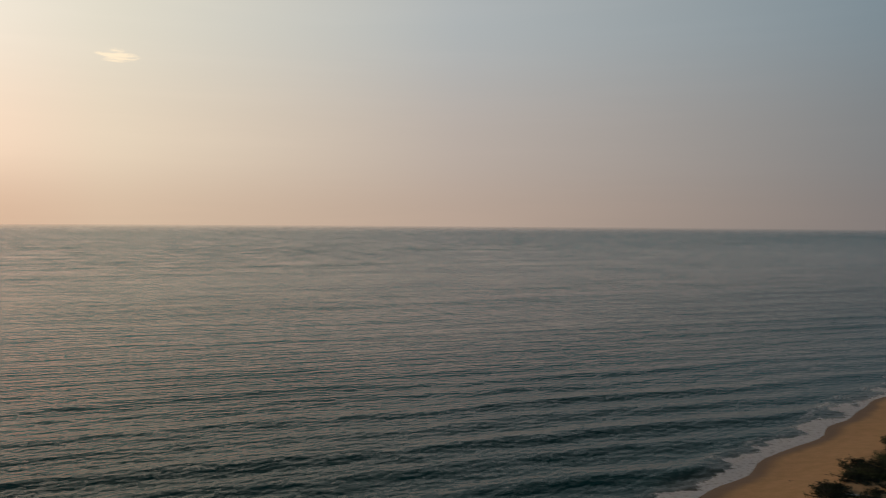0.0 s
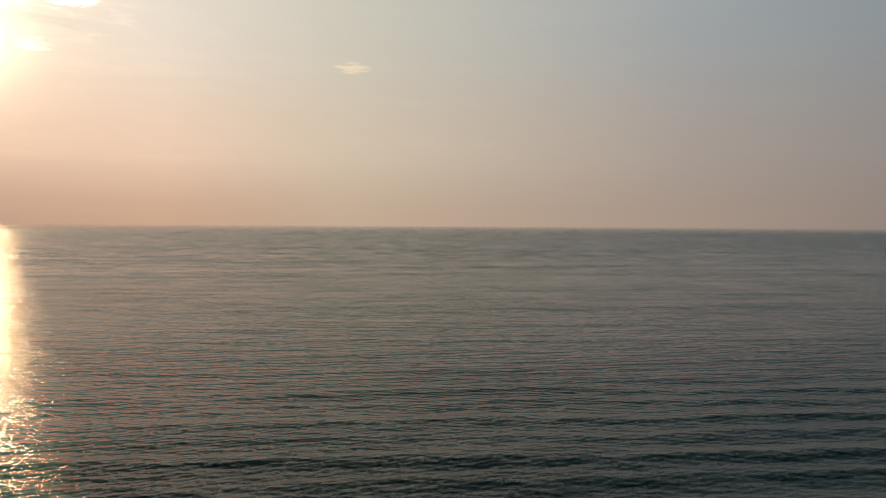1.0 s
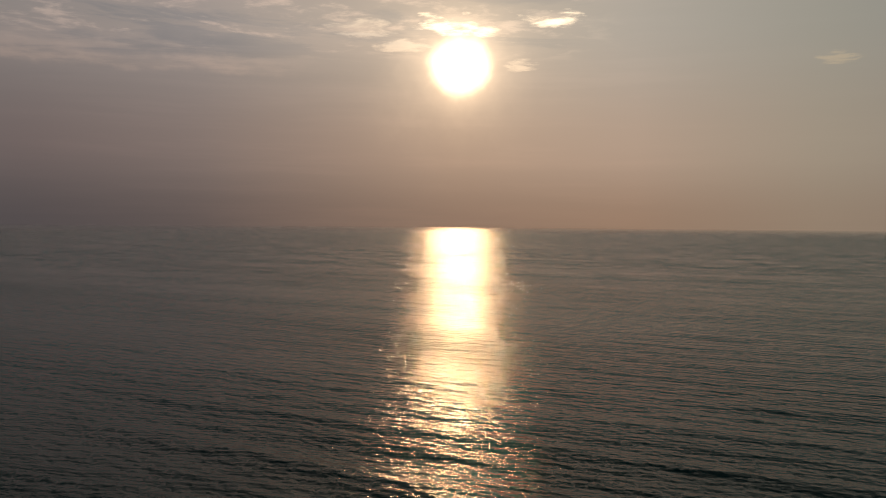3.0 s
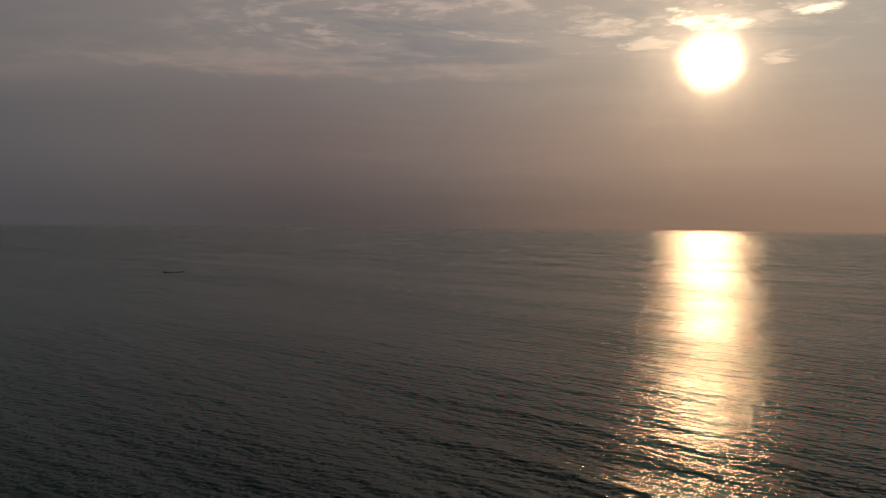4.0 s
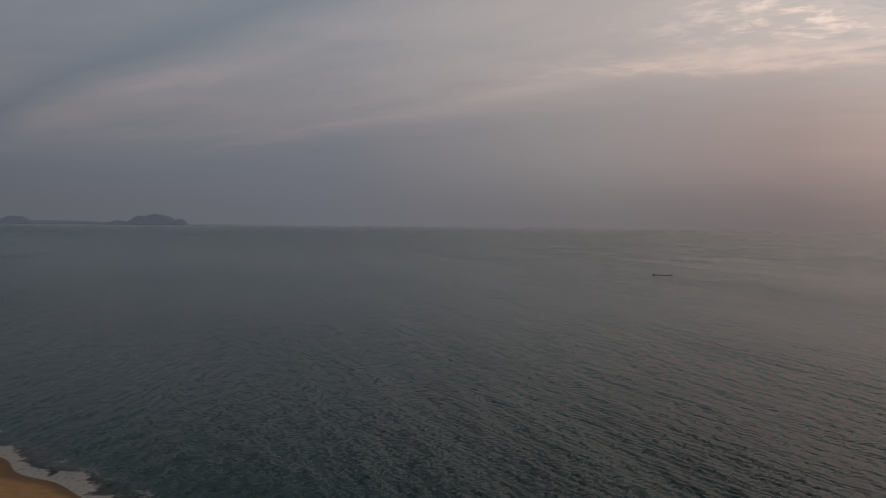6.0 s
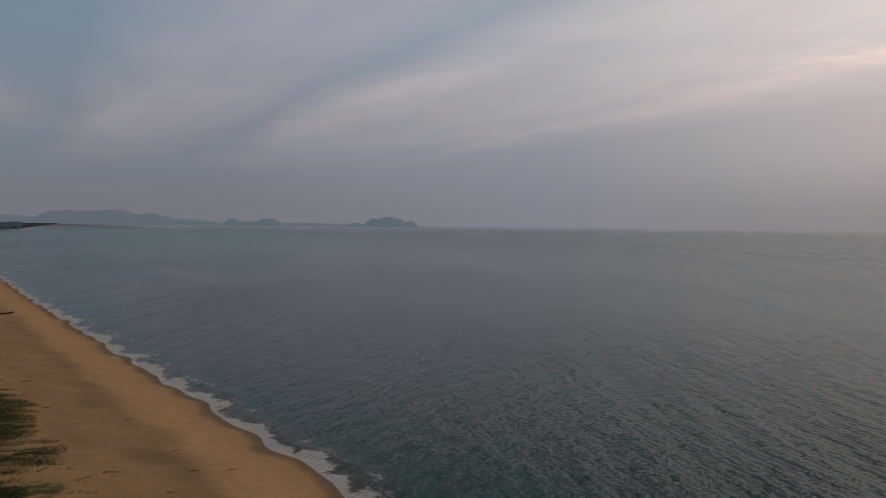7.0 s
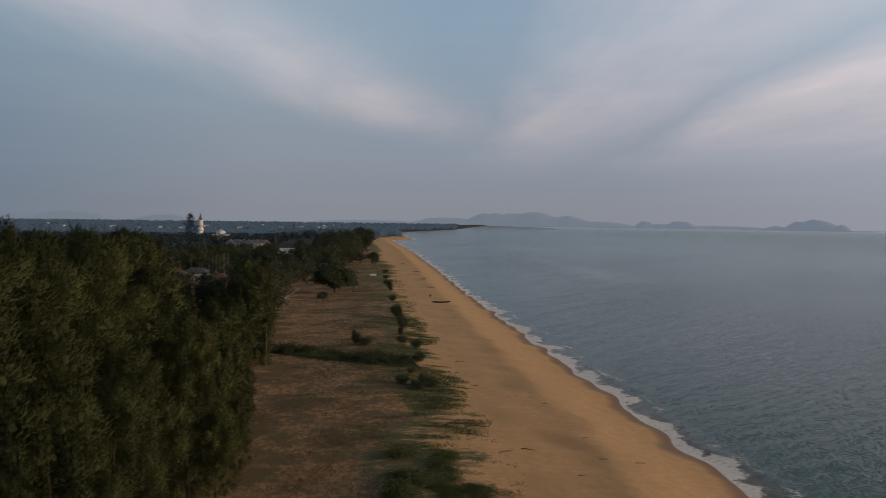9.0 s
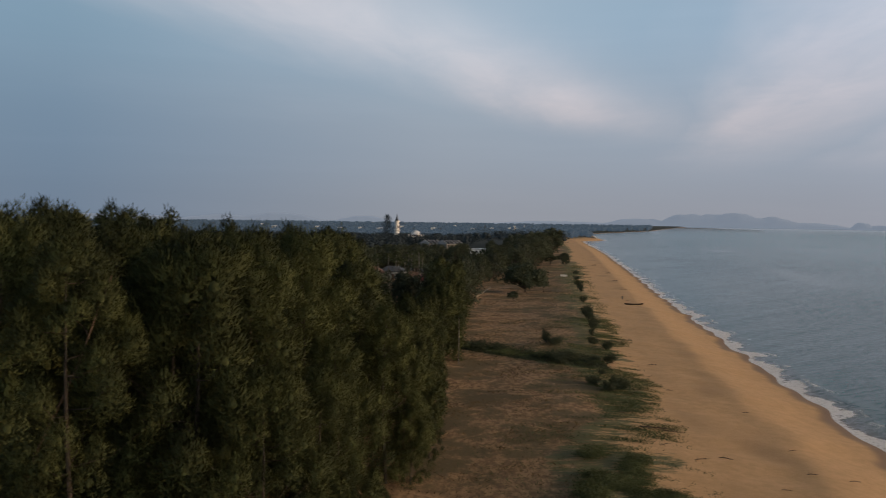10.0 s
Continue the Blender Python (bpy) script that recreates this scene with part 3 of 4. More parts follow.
def lumps(hubs, radii, g):
    """Small closed knots of foliage that fill the heart of each plume."""
    t = (1 + 5 ** 0.5) / 2
    ico = np.array([(-1, t, 0), (1, t, 0), (-1, -t, 0), (1, -t, 0), (0, -1, t), (0, 1, t), (0, -1, -t), (0, 1, -t), (t, 0, -1), (t, 0, 1), (-t, 0, -1), (-t, 0, 1)]) / 1.9
    tri = np.array([(0, 11, 5), (0, 5, 1), (0, 1, 7), (0, 7, 10), (0, 10, 11), (1, 5, 9), (5, 11, 4), (11, 10, 2), (10, 7, 6), (7, 1, 8),
                    (3, 9, 4), (3, 4, 2), (3, 2, 6), (3, 6, 8), (3, 8, 9), (4, 9, 5), (2, 4, 11), (6, 2, 10), (8, 6, 7), (9, 8, 1)])
    v = np.asarray(hubs)[:, None, :] + ico[None] * np.asarray(radii)[:, None, None] * np.array([1, 1, 1.25]) * g.uniform(0.6, 1.15, (len(hubs), 12, 1))
    f = tri[None] + 12 * np.arange(len(hubs))[:, None, None]
    return v.reshape(-1, 3), f.reshape(-1, 3)


def needle_tree(seed, height, radius, clumps, per, bare=0.04, size=1.0, fine=1.0, plume=1.0, knot=1.0):
    """A casuarina: straight stem, rising limbs, billowing plumes of fine needles."""
    g = np.random.default_rng(seed)
    lean = g.normal(0, 0.03, 2)
    stem = [np.array([lean[0] * t * height + 0.25 * np.sin(t * 5 + seed), lean[1] * t * height, t * height * 0.95]) for t in np.linspace(0, 1, 8)]
    tubes = [tube(stem, np.linspace(0.26, 0.03, 8) * height / 22, 6)]
    centres, ways, ls, ws, faces_out, hubs, knots = [], [], [], [], [], [], []
    for k in range(clumps):
        u = bare + (1 - bare) * ((k + g.random()) / clumps) ** 0.85
        spread = radius * (np.sin(np.pi * min(1, (u - bare) / (1 - bare) * 0.74 + 0.22)) ** 0.7) * g.uniform(0.35, 1.18)
        a = k * 2.4 + g.normal(0, 0.5)
        base = np.array([lean[0] * u * height, lean[1] * u * height, 0])
        foot = base + np.array([0, 0, u * height - spread * 0.6])
        tip = base + np.array([spread * np.cos(a), spread * np.sin(a), u * height - 0.8 * size])
        if k % 3 == 0:
            tubes.append(tube([foot, (foot + tip) / 2 + np.array([0, 0, -0.15 * spread]), tip], [0.05 * height / 22, 0.03, 0.012], 3))
        big = g.uniform(0.65, 1.25) * size * plume
        hubs.append(tip), knots.append(0.27 * big)
        d = g.normal(0, 1, (per, 3))
        d /= np.linalg.norm(d, axis=1, keepdims=True)
        d[:, 2] = np.abs(d[:, 2]) * np.where(g.random(per) < 0.72, 1, -0.8)
        rr = g.uniform(0.40, 1.06, (per, 1)) ** 0.7 * (1 + 0.22 * np.sin(d[:, :1] * 5 + k) * np.sin(d[:, 1:2] * 6 + 1))
        rr = rr + np.where(g.random((per, 1)) < 0.2, g.uniform(0, 0.3, (per, 1)), 0)              # loose sprays
        c = d * rr * np.array([0.95, 0.95, 1.25]) * big
        c[:, :2] *= (1 - 0.22 * np.clip(c[:, 2:], -1, 2.0) / big)
        w = d * 0.45 + g.normal(0, 0.30, (per, 3)) + np.array([0.2 * np.cos(a), 0.2 * np.sin(a), 0.6])
        w /= np.linalg.norm(w, axis=1, keepdims=True)
        centres.append(tip + c), ways.append(w), faces_out.append(d + np.array([0.3 * np.cos(a), 0.3 * np.sin(a), 0.45]))
        ls.append(g.uniform(0.30, 0.75, per) * size), ws.append(g.uniform(0.05, 0.12, per) * size * fine)
    v, f = blades(np.concatenate(centres), np.concatenate(ways), np.concatenate(ls), np.concatenate(ws), g, np.concatenate(faces_out))
    out = np.repeat(np.concatenate(faces_out), 3, 0)
    if knot:
        kv, kf = lumps(hubs, np.array(knots) * knot, g)
        v, f, out = np.concatenate([v, kv]), np.concatenate([f, kf + len(v)]), np.concatenate([out, kv - np.repeat(np.array(hubs), 12, 0) + np.array([0, 0, 0.2])])
    out = out / (np.linalg.norm(out, axis=1, keepdims=True) + 1e-9)
    way = np.cross(v[f[:, 1]] - v[f[:, 0]], v[f[:, 2]] - v[f[:, 0]])
    back = (way * out[f].mean(1)).sum(1) < 0
    f = np.where(back[:, None], f[:, ::-1], f)
    return joined_tubes(tubes), (v, f, out)


def leaf_tree(seed, height, radius, clumps, per, bare=0.3, size=1.0):
    """A spreading broadleaf tree: short forked stem and a lumpy crown with gaps."""
    g = np.random.default_rng(seed)
    top = height * bare
    tubes = [tube([np.array([0, 0, 0.0]), np.array([0.1, 0, top * 0.6]), np.array([0.15, 0.1, top])], [0.05 * height * 0.6, 0.035 * height * 0.6, 0.03 * height * 0.6], 7)]
    cs, ws, ls, wd, fo = [], [], [], [], []
    for k in range(clumps):
        a, e = k * 2.4 + g.normal(0, 0.3), np.arcsin(g.uniform(-0.35, 1))
        rr = g.uniform(0.55, 1.0)
        tip = np.array([radius * rr * np.cos(e) * np.cos(a), radius * rr * np.cos(e) * np.sin(a), height * (bare + (1 - bare) * 0.42) + (1 - bare) * 0.55 * height * rr * np.sin(e)])
        if k % 3 == 0:
            tubes.append(tube([np.array([0.12, 0.1, top * 0.9]), (tip * 0.55 + np.array([0, 0, top * 0.4])), tip], [0.02 * height, 0.012 * height, 0.004 * height], 4))
        c = tip + g.normal(0, 1, (per, 3)) * np.array([0.13, 0.13, 0.09]) * radius
        w = g.normal(0, 1, (per, 3))
        w /= np.linalg.norm(w, axis=1, keepdims=True)
        cs.append(c), ws.append(w), fo.append((c - tip) / radius * 4 + tip / radius), ls.append(g.uniform(0.35, 0.8, per) * size), wd.append(g.uniform(0.28, 0.55, per) * size)
    return joined_tubes(tubes), blades(np.concatenate(cs), np.concatenate(ws), np.concatenate(ls), np.concatenate(wd), g, np.concatenate(fo))


def palm_tree(seed, height):
    g = np.random.default_rng(seed)
    bend = g.normal(0, 0.05, 2)
    stem = [np.array([bend[0] * height * t * t, bend[1] * height * t * t, height * t]) for t in np.linspace(0, 1, 7)]
    trunk = tube(stem, np.linspace(0.13, 0.08, 7), 5)
    top = stem[-1]
    cs, ws, ls, wd = [], [], [], []
    for k in range(15):
        a, up = k * 2.4 + g.normal(0, 0.2), g.uniform(-0.2, 1.0)
        L = g.uniform(2.4, 3.4)
        for j in range(9):
            t = (j + 0.5) / 9
            p = top + np.array([np.cos(a), np.sin(a), 0]) * L * t * 0.9 + np.array([0, 0, up * L * t - 1.25 * L * t * t])
            for sgn in (-1, 1):
                cs.append(p + np.array([-np.sin(a), np.cos(a), -0.35]) * 0.3 * sgn * np.array([1, 1, sgn]))
                ws.append(np.array([-np.sin(a) * sgn + 0.5 * np.cos(a), np.cos(a) * sgn + 0.5 * np.sin(a), -0.5]))
                ls.append(1.0 - 0.5 * t), wd.append(0.22)
    w = np.array(ws)
    w /= np.linalg.norm(w, axis=1, keepdims=True)
    return joined_tubes([trunk]), blades(np.array(cs), w, ls, wd, g)


def plant(name, recipe, bark, leaf, label, category, group):
    """A tree as a thing: an Empty at its foot, with trunk and crown."""
    (tv, tf), (cv, cf, *soft) = recipe
    root = tagged(new(name), label, category, group)
    mesh_object("trunk", tv, tf, bark, root, smooth=True)
    crown = mesh_object("crown", cv, cf, leaf, root, smooth=bool(soft))
    if soft:                                                    # sprays shade with the tuft that they grow from
        crown.data.normals_split_custom_set_from_vertices(soft[0].tolist())
    return root


def put(ob, x, y, scale=1.0, turn=0.0, sink=0.15, first=False, tall=1.0):
    m = Matrix.LocRotScale((x, y, float(ground_z(x, y)) - sink), Euler((0, 0, turn)), None)
    if first:
        ob.matrix_basis = m @ Matrix.Diagonal((scale, scale, scale * tall, 1))
        return ob
    c = copy_thing(ob, m)
    c.matrix_basis = m @ Matrix.Diagonal((scale, scale, scale * tall, 1))
    return c


def scatter(kinds, spots, g, heights=None):
    """The first spot of each kind takes the original, the others copies. With heights, spots give metres."""
    used = set()
    for x, y, s in spots:
        k = int(g.integers(len(kinds)))
        size = s / heights[k] if heights else s
        put(kinds[k], x, y, max(size, 0.62 * min(1.0, size * 1.5)), g.uniform(0, 6.28), first=k not in used, tall=min(1.0, size / max(size, 0.62 * min(1.0, size * 1.5))))
        used.add(k)
    for k, ob in enumerate(kinds):
        if k not in used:
            for o in (*ob.children_recursive, ob):
                bpy.data.objects.remove(o)


G = np.random.default_rng(3)
NEAR_EDGE = np.array([[-40, 0.020], [-27, 0.026], [-24, 0.040], [-21, 0.022], [-15, 0.010], [-10, 0.008], [-7.0, -0.004], [-5.6, -0.075], [-1.5, -0.088], [-0.6, -0.066], [4, -0.066]])
FAR_EDGE = np.array([[-40, -0.02], [-7, -0.02], [-6.0, -0.057], [-2.3, -0.057], [-1.9, -0.071], [-1.1, -0.071], [-0.6, -0.052], [-0.2, -0.040], [3, -0.036], [6, -0.028], [8, -0.012], [9, -0.002], [20, 0.0]])


def tree_room(x, y, edge):
    """How tall a tree may stand here: the woods thin out and drop towards the houses."""
    d, bearing = math.hypot(x, y), math.degrees(math.atan2(x, y))
    fall = float(np.interp(bearing, edge[:, 0], edge[:, 1]))
    if d > 335:
        fall = float(np.interp(bearing, [-7, -6, 1.7, 2.0, 3.2, 3.4, 4.2, 5, 6, 8, 9], [-0.02, -0.030, -0.0258, -0.034, -0.034, -0.0258, -0.0258, -0.016, -0.010, -0.004, 0.0] if d < 590 else [-0.02, -0.030, -0.030, -0.030, -0.024, -0.022, -0.018, -0.014, -0.010, -0.004, 0.0]))
    return 25.6 + d * fall - float(ground_z(x, y))


NEAR = "tall dark olive casuarina with feathery needles in a dense grove"
HEADS = ((20, 4.7), (21.5, 5.0), (19, 4.6), (21, 4.4), (16, 4.7))
grove = [plant("casuarina_tree", needle_tree(20 + i, h, r, 88, 560, size=0.62, plume=1.75, fine=0.95, knot=0.75), M_BARK, M_NEEDLES, NEAR, "tree", "casuarina grove") for i, (h, r) in enumerate(HEADS)]
behind = [plant("casuarina_tree", needle_tree(30 + i, h, r, 74, 240, size=0.80, plume=1.4, fine=1.4, knot=1.1), M_BARK, M_NEEDLES, NEAR, "tree", "casuarina grove") for i, (h, r) in enumerate(HEADS)]


def grove_edge(y):
    return np.interp(y, [30, 67, 80, 110, 144, 195, 245], [-8, -4.6, -2.8, -1.2, 1.2, 4, 7])


spots = [(-0.6, 150, 14), (1.4, 160, 15), (-0.4, 169, 16), (2.4, 177, 15), (-2.0, 143, 12), (1.2, 148, 9)]   # tail of the grove
for row in range(8):
    for k in range(17):
        y = 46 + k * 7.3 + G.normal(0, 1.3) + 3.4 * (row % 2)
        x = grove_edge(y) - 1.5 - row * 6.2 + G.normal(0, 1.3)
        d, bearing = math.hypot(x, y), math.degrees(math.atan2(x, y))
        if d < 41 or y > 165 or bearing < -33 or (d > 92 and bearing < -8.5):
            continue
        room = tree_room(x, y, NEAR_EDGE) * G.uniform(0.90, 1.0)
        if row == 0:
            room = min(room, G.uniform(12, 16.5))
            spots.append((x + G.uniform(1.0, 3.2), y + G.uniform(-3, 3), G.uniform(4.5, 8.5) if not 92 < y < 136 else G.uniform(2.6, 4.2)))   # young trees along the edge
        if room > 6:
            spots.append((x, y, room))
fore = [p for p in spots if math.hypot(p[0], p[1]) < 72]
scatter(grove, fore, G, (21.0, 22.5, 20.0, 22.0, 17.0))
scatter(behind, [p for p in spots if p not in fore], G, (21.0, 22.5, 20.0, 22.0, 17.0))


def dead_tree():
    """A bare casuarina stem that leans out of the grove, with a few broken limbs."""
    root = tagged(new("dead_tree"), "pale bare leaning trunk standing dead among casuarinas", "tree")
    stem = [np.array([8.0 * t ** 1.15 + 0.15 * math.sin(t * 11), 0.3 * math.sin(t * 4), 19.6 * t]) for t in np.linspace(0, 1, 12)]
    v, f = joined_tubes([tube(stem, np.linspace(0.15, 0.04, 12), 7)])
    mesh_object("trunk", v, f, M_DEAD, root, smooth=True)
    for k, side in ((8, 1), (9, -1)):
        v, f = joined_tubes([tube([stem[k], stem[k] + np.array([0.4 * side, 0.2, 0.5]), stem[k] + np.array([0.8 * side, 0.1, 0.9])], [0.04, 0.03, 0.012], 5)])
        mesh_object("limb", v, f, M_DEAD, root, smooth=True)
    return root


put(dead_tree(), -27.2, 47.5, first=True)

# ---- woods behind the flat and along the coast
WOODS = "dark green tree in the woods behind the beach"
mixed = [plant("casuarina_tree", needle_tree(40 + i, h, r, 56, 110, size=1.1, plume=1.15, fine=1.9, knot=1.2), M_BARK, M_HAZED_WOODS, "slim dark casuarina in the woods behind the beach", "tree", "coast woods") for i, (h, r) in enumerate(((20, 4.0), (17, 4.2), (14, 4.4), (18, 4.6)))]
mixed += [plant("broadleaf_tree", leaf_tree(50 + i, h, r, 64, 120, 0.08, 0.8), M_BARK, M_LEAVES, WOODS, "tree", "coast woods") for i, (h, r) in enumerate(((14, 6.0), (12, 5.2), (16, 6.5)))]


def woods_edge(y):
    return np.interp(y, [150, 195, 245, 300, 372, 562, 976], [0, 5, 7, 21, 42, 76, 140])


spots = []
for row in range(8):
    for k in range(44):
        y = 178 * 1.034 ** k + G.normal(0, 2.5)
        gap = 8.0 + y * 0.010
        x = float(woods_edge(y)) - 4 - row * gap * 1.1 + G.normal(0, 2.5)
        if y > 700 and row > 2 or row > 5 and y < 230:
            continue
        hollow = 190 < y < 335 and -46 < x < -2                # house plots
        if hollow and G.random() < 0.12:
            continue
        room = tree_room(x, y, FAR_EDGE) * G.uniform(0.72, 1.0)
        if room > 4.0:
            spots.append((x, y, min(22.0, room)))
scatter(mixed, spots, G, (21.5, 18.5, 15.5, 19.5, 14.5, 12.5, 16.5))

palms = [plant("coconut_palm", palm_tree(70 + i, h), M_PALE_BARK, M_PALM, "slender palm with a pale bare trunk among houses", "palm", "palms by the houses") for i, h in enumerate((13, 15, 11))]
spots = [(-44 + 1.45 * k + G.normal(0, 1.5), 258 + 9 * ((k * 7) % 5) + G.normal(0, 4), G.uniform(0.62, 0.95)) for k in range(28)]
spots += [(-0.4, 127, 0.50), (2.6, 129, 0.52)]
scatter(palms, spots, G)

# trees standing alone on the flat
lone = plant("broadleaf_tree", leaf_tree(81, 9.5, 6.2, 90, 120, 0.16, 1.1), M_BARK, M_LEAVES, "dark wide-crowned tree alone on the dry flat", "tree", "")
put(lone, 26, 258, 1.0, 0.4, first=True)
small = plant("broadleaf_tree", leaf_tree(82, 5.5, 3.0, 30, 60, 0.25, 0.8), M_BARK, M_LEAVES, "small round dark tree on the dry flat", "tree", "small trees on the flat")
put(small, 55.4, 421, 1.15, 0, first=True)
for x, y, s in ((62.5, 422, 1.1), (61, 408, 0.7), (52, 432, 0.9), (20, 231, 0.55), (33, 268, 0.6), (31, 275, 0.9)):
    put(small, x, y, s, G.uniform(0, 6))


def bush(seed, height, radius, n, label, group="dune bushes", leaf=M_SCRUB):
    """A shrub: a few stems from one root and a ragged head of small leaves."""
    g = np.random.default_rng(seed)
    stems, cs, ws = [], [], []
    for k in range(9):
        a = k * 2.4
        tip = np.array([radius * g.uniform(0.3, 0.9) * np.cos(a), radius * g.uniform(0.3, 0.9) * np.sin(a), height * g.uniform(0.5, 0.95)])
        stems.append(tube([np.zeros(3), tip * 0.5 + np.array([0, 0, 0.1 * height]), tip], [0.035, 0.025, 0.008], 4))
        c = tip * g.uniform(0.35, 1.0, (n // 9, 1)) + g.normal(0, 1, (n // 9, 3)) * np.array([0.24, 0.24, 0.18]) * radius
        c[:, 2] = np.clip(c[:, 2], 0.05, None)
        cs.append(c)
        w = g.normal(0, 0.6, (n // 9, 3)) + np.array([0, 0, 0.6])
        ws.append(w / np.linalg.norm(w, axis=1, keepdims=True))
    cs, ws = np.concatenate(cs), np.concatenate(ws)
    root = tagged(new("bush"), label, "bush", group)
    v, f = joined_tubes(stems)
    mesh_object("stems", v, f, M_BARK, root)
    v, f = blades(cs, ws, g.uniform(0.14, 0.36, len(cs)), g.uniform(0.05, 0.12, len(cs)), g)
    mesh_object("leaves", v, f, leaf, root)
    return root


tall_bush = bush(91, 3.4, 1.1, 2000, "upright dark green bush on the weedy dune", leaf=M_LEAVES)
round_bush = bush(92, 1.7, 1.5, 2000, "low rounded green bush on the weedy dune", leaf=M_LEAVES)
flat_bush = bush(93, 0.8, 2.1, 3400, "low spreading dark bush at the beach edge")
first = {tall_bush: True, round_bush: True, flat_bush: True}


def set_bush(kind, x, y, s):
    put(kind, x, y, s, G.uniform(0, 6.28), 0.05, first[kind], G.uniform(0.9, 1.15))
    first[kind] = False


for x, y, s in ((19.1, 150, 0.95), (33.5, 187, 1.2), (31.5, 170, 1.1), (45.4, 270, 1.1), (34.6, 193, 0.8), (23.6, 112, 0.55), (22.2, 110, 0.5), (44.5, 262, 0.8), (29.5, 161, 0.6)):
    set_bush(tall_bush, x, y, s)
for x, y, s in ((20.6, 149, 0.9), (29.6, 146, 0.8), (24.5, 111, 0.9), (21, 113, 0.8), (22.5, 109, 0.7), (27, 131, 0.8), (25, 133, 0.6), (33, 178, 0.9), (36, 205, 0.9), (40, 232, 0.9), (18.5, 128, 0.7),
                (48, 292, 0.9), (52, 318, 1.0), (57, 350, 1.0), (23.8, 121, 0.5), (28, 151, 0.8), (34.8, 199, 0.7)):
    set_bush(round_bush, x, y, s)
for k in range(34):                                             # weeds down in the drain
    x = -6 + k * 0.95
    set_bush(round_bush if k % 3 else flat_bush, x, 147.5 - 0.85 * (x - 5) + 1.5 * math.sin(x / 4) + G.normal(0, 1.6), G.uniform(0.5, 0.85) * (1.5 if 6 < x < 21 else 1.0))
for k in range(22):                                             # low thicket where the dune weeds come nearest
    x, y = G.normal(15.8, 2.4), G.normal(68.5, 3.6)
    put(flat_bush, x, y, G.uniform(0.55, 0.95), G.uniform(0, 6.28), 0.05, False, G.uniform(0.45, 0.8))
for k in range(12):                                             # thicket at the other end of the beach
    put(flat_bush, -2.5 - 0.65 * k + G.normal(0, 1.2), -87 - 2.3 * k + G.normal(0, 2.0), G.uniform(0.6, 0.95), G.uniform(0, 6.28), 0.05, False, 0.6)


def brush_pile(seed):
    """Dead branches heaped flat on the sand, with dark withered leaves between them."""
    g = np.random.default_rng(seed)
    root = tagged(new("brush_pile"), "flat heap of dark dead branches on the sand", "branches", "brush heaps")
    sticks, cs = [], []
    for k in range(34):
        a, far = g.uniform(0, 6.28), g.uniform(0.2, 1.5)
        p = np.array([far * np.cos(a), far * np.sin(a), 0.05 + 0.4 * g.random() * (1.6 - far)])
        w = np.array([np.cos(a + g.normal(0, 1.0)), np.sin(a + g.normal(0, 1.0)), g.uniform(-0.05, 0.28)]) * g.uniform(0.5, 1.2)
        sticks.append(tube([p - w * 0.6, p + g.normal(0, 0.06, 3), p + w * 0.7], [0.045, 0.03, 0.01], 4))
        cs.append(p + w * g.uniform(-0.5, 0.7, (22, 1)) + g.normal(0, 0.10, (22, 3)))
    v, f = joined_tubes(sticks)
    mesh_object("brushwood", v, f, M_BARK, root)
    c = np.concatenate(cs)
    c[:, 2] = np.clip(c[:, 2], 0.04, None)
    w = g.normal(0, 1, c.shape)
    w /= np.linalg.norm(w, axis=1, keepdims=True)
    v, f = blades(c, w, g.uniform(0.12, 0.34, len(c)), g.uniform(0.05, 0.12, len(c)), g)
    mesh_object("leaves", v, f, M_LEAVES, root)
    return root


heap = brush_pile(96)
for k in range(34):
    put(heap, 0.2 - 0.29 * k + G.normal(0, 1.5), -81.5 - 1.05 * k + G.normal(0, 1.6), G.uniform(0.7, 1.2), G.uniform(0, 6.28), 0.03, k == 0)


def tufts(name, n, pick, length, width, mat, label, seed, lean=0.7):
    """Creeping weeds and grass as one mesh."""
    g = np.random.default_rng(seed)
    x, y = pick(g, n)
    z = ground_z(x, y)
    c = np.stack([x, y, z + length * 0.28], -1) + g.normal(0, 0.03, (len(x), 3))
    w = np.stack([g.normal(0, lean, len(x)), g.normal(0, lean, len(x)), np.full(len(x), 0.6)], -1)
    w /= np.linalg.norm(w, axis=1, keepdims=True)
    v, f = blades(c, w, g.uniform(0.6, 1.4, len(x)) * length, g.uniform(0.6, 1.4, len(x)) * width, g)
    return tagged(mesh_object(name, v, f, mat), label, "grass", kind="stuff")


def weed_spots(g, n):
    y = np.where(g.random(n) < 0.7, g.uniform(56, 190, n), g.uniform(190, 420, n))
    inland = 25.5 + g.gamma(2.2, 3.4, n) - 3.5
    ok = (wander(shore_x(y) - inland, y, 16, 31) + 0.9 * wander((shore_x(y) - inland) * 0.5, y * 2.2, 5, 32)) > g.normal(0.12, 0.35, n)
    y, inland = y[ok], inland[ok]
    return shore_x(y) - inland, y


def drain_spots(g, n):
    x = g.uniform(-6, 26, n)
    return x, 147.5 - 0.85 * (x - 5) + 1.5 * np.sin(x / 4) + g.normal(0, 3.0, n)


def flat_spots(g, n):
    y = g.uniform(56, 330, n)
    x = g.uniform(0, 1, n) * (shore_x(y) - 34 - grove_edge(y)) + grove_edge(y)
    ok = wander(x, y, 13, 41) + 0.7 * wander(x, y, 4, 42) > g.normal(0.35, 0.4, n)
    return x[ok], y[ok]


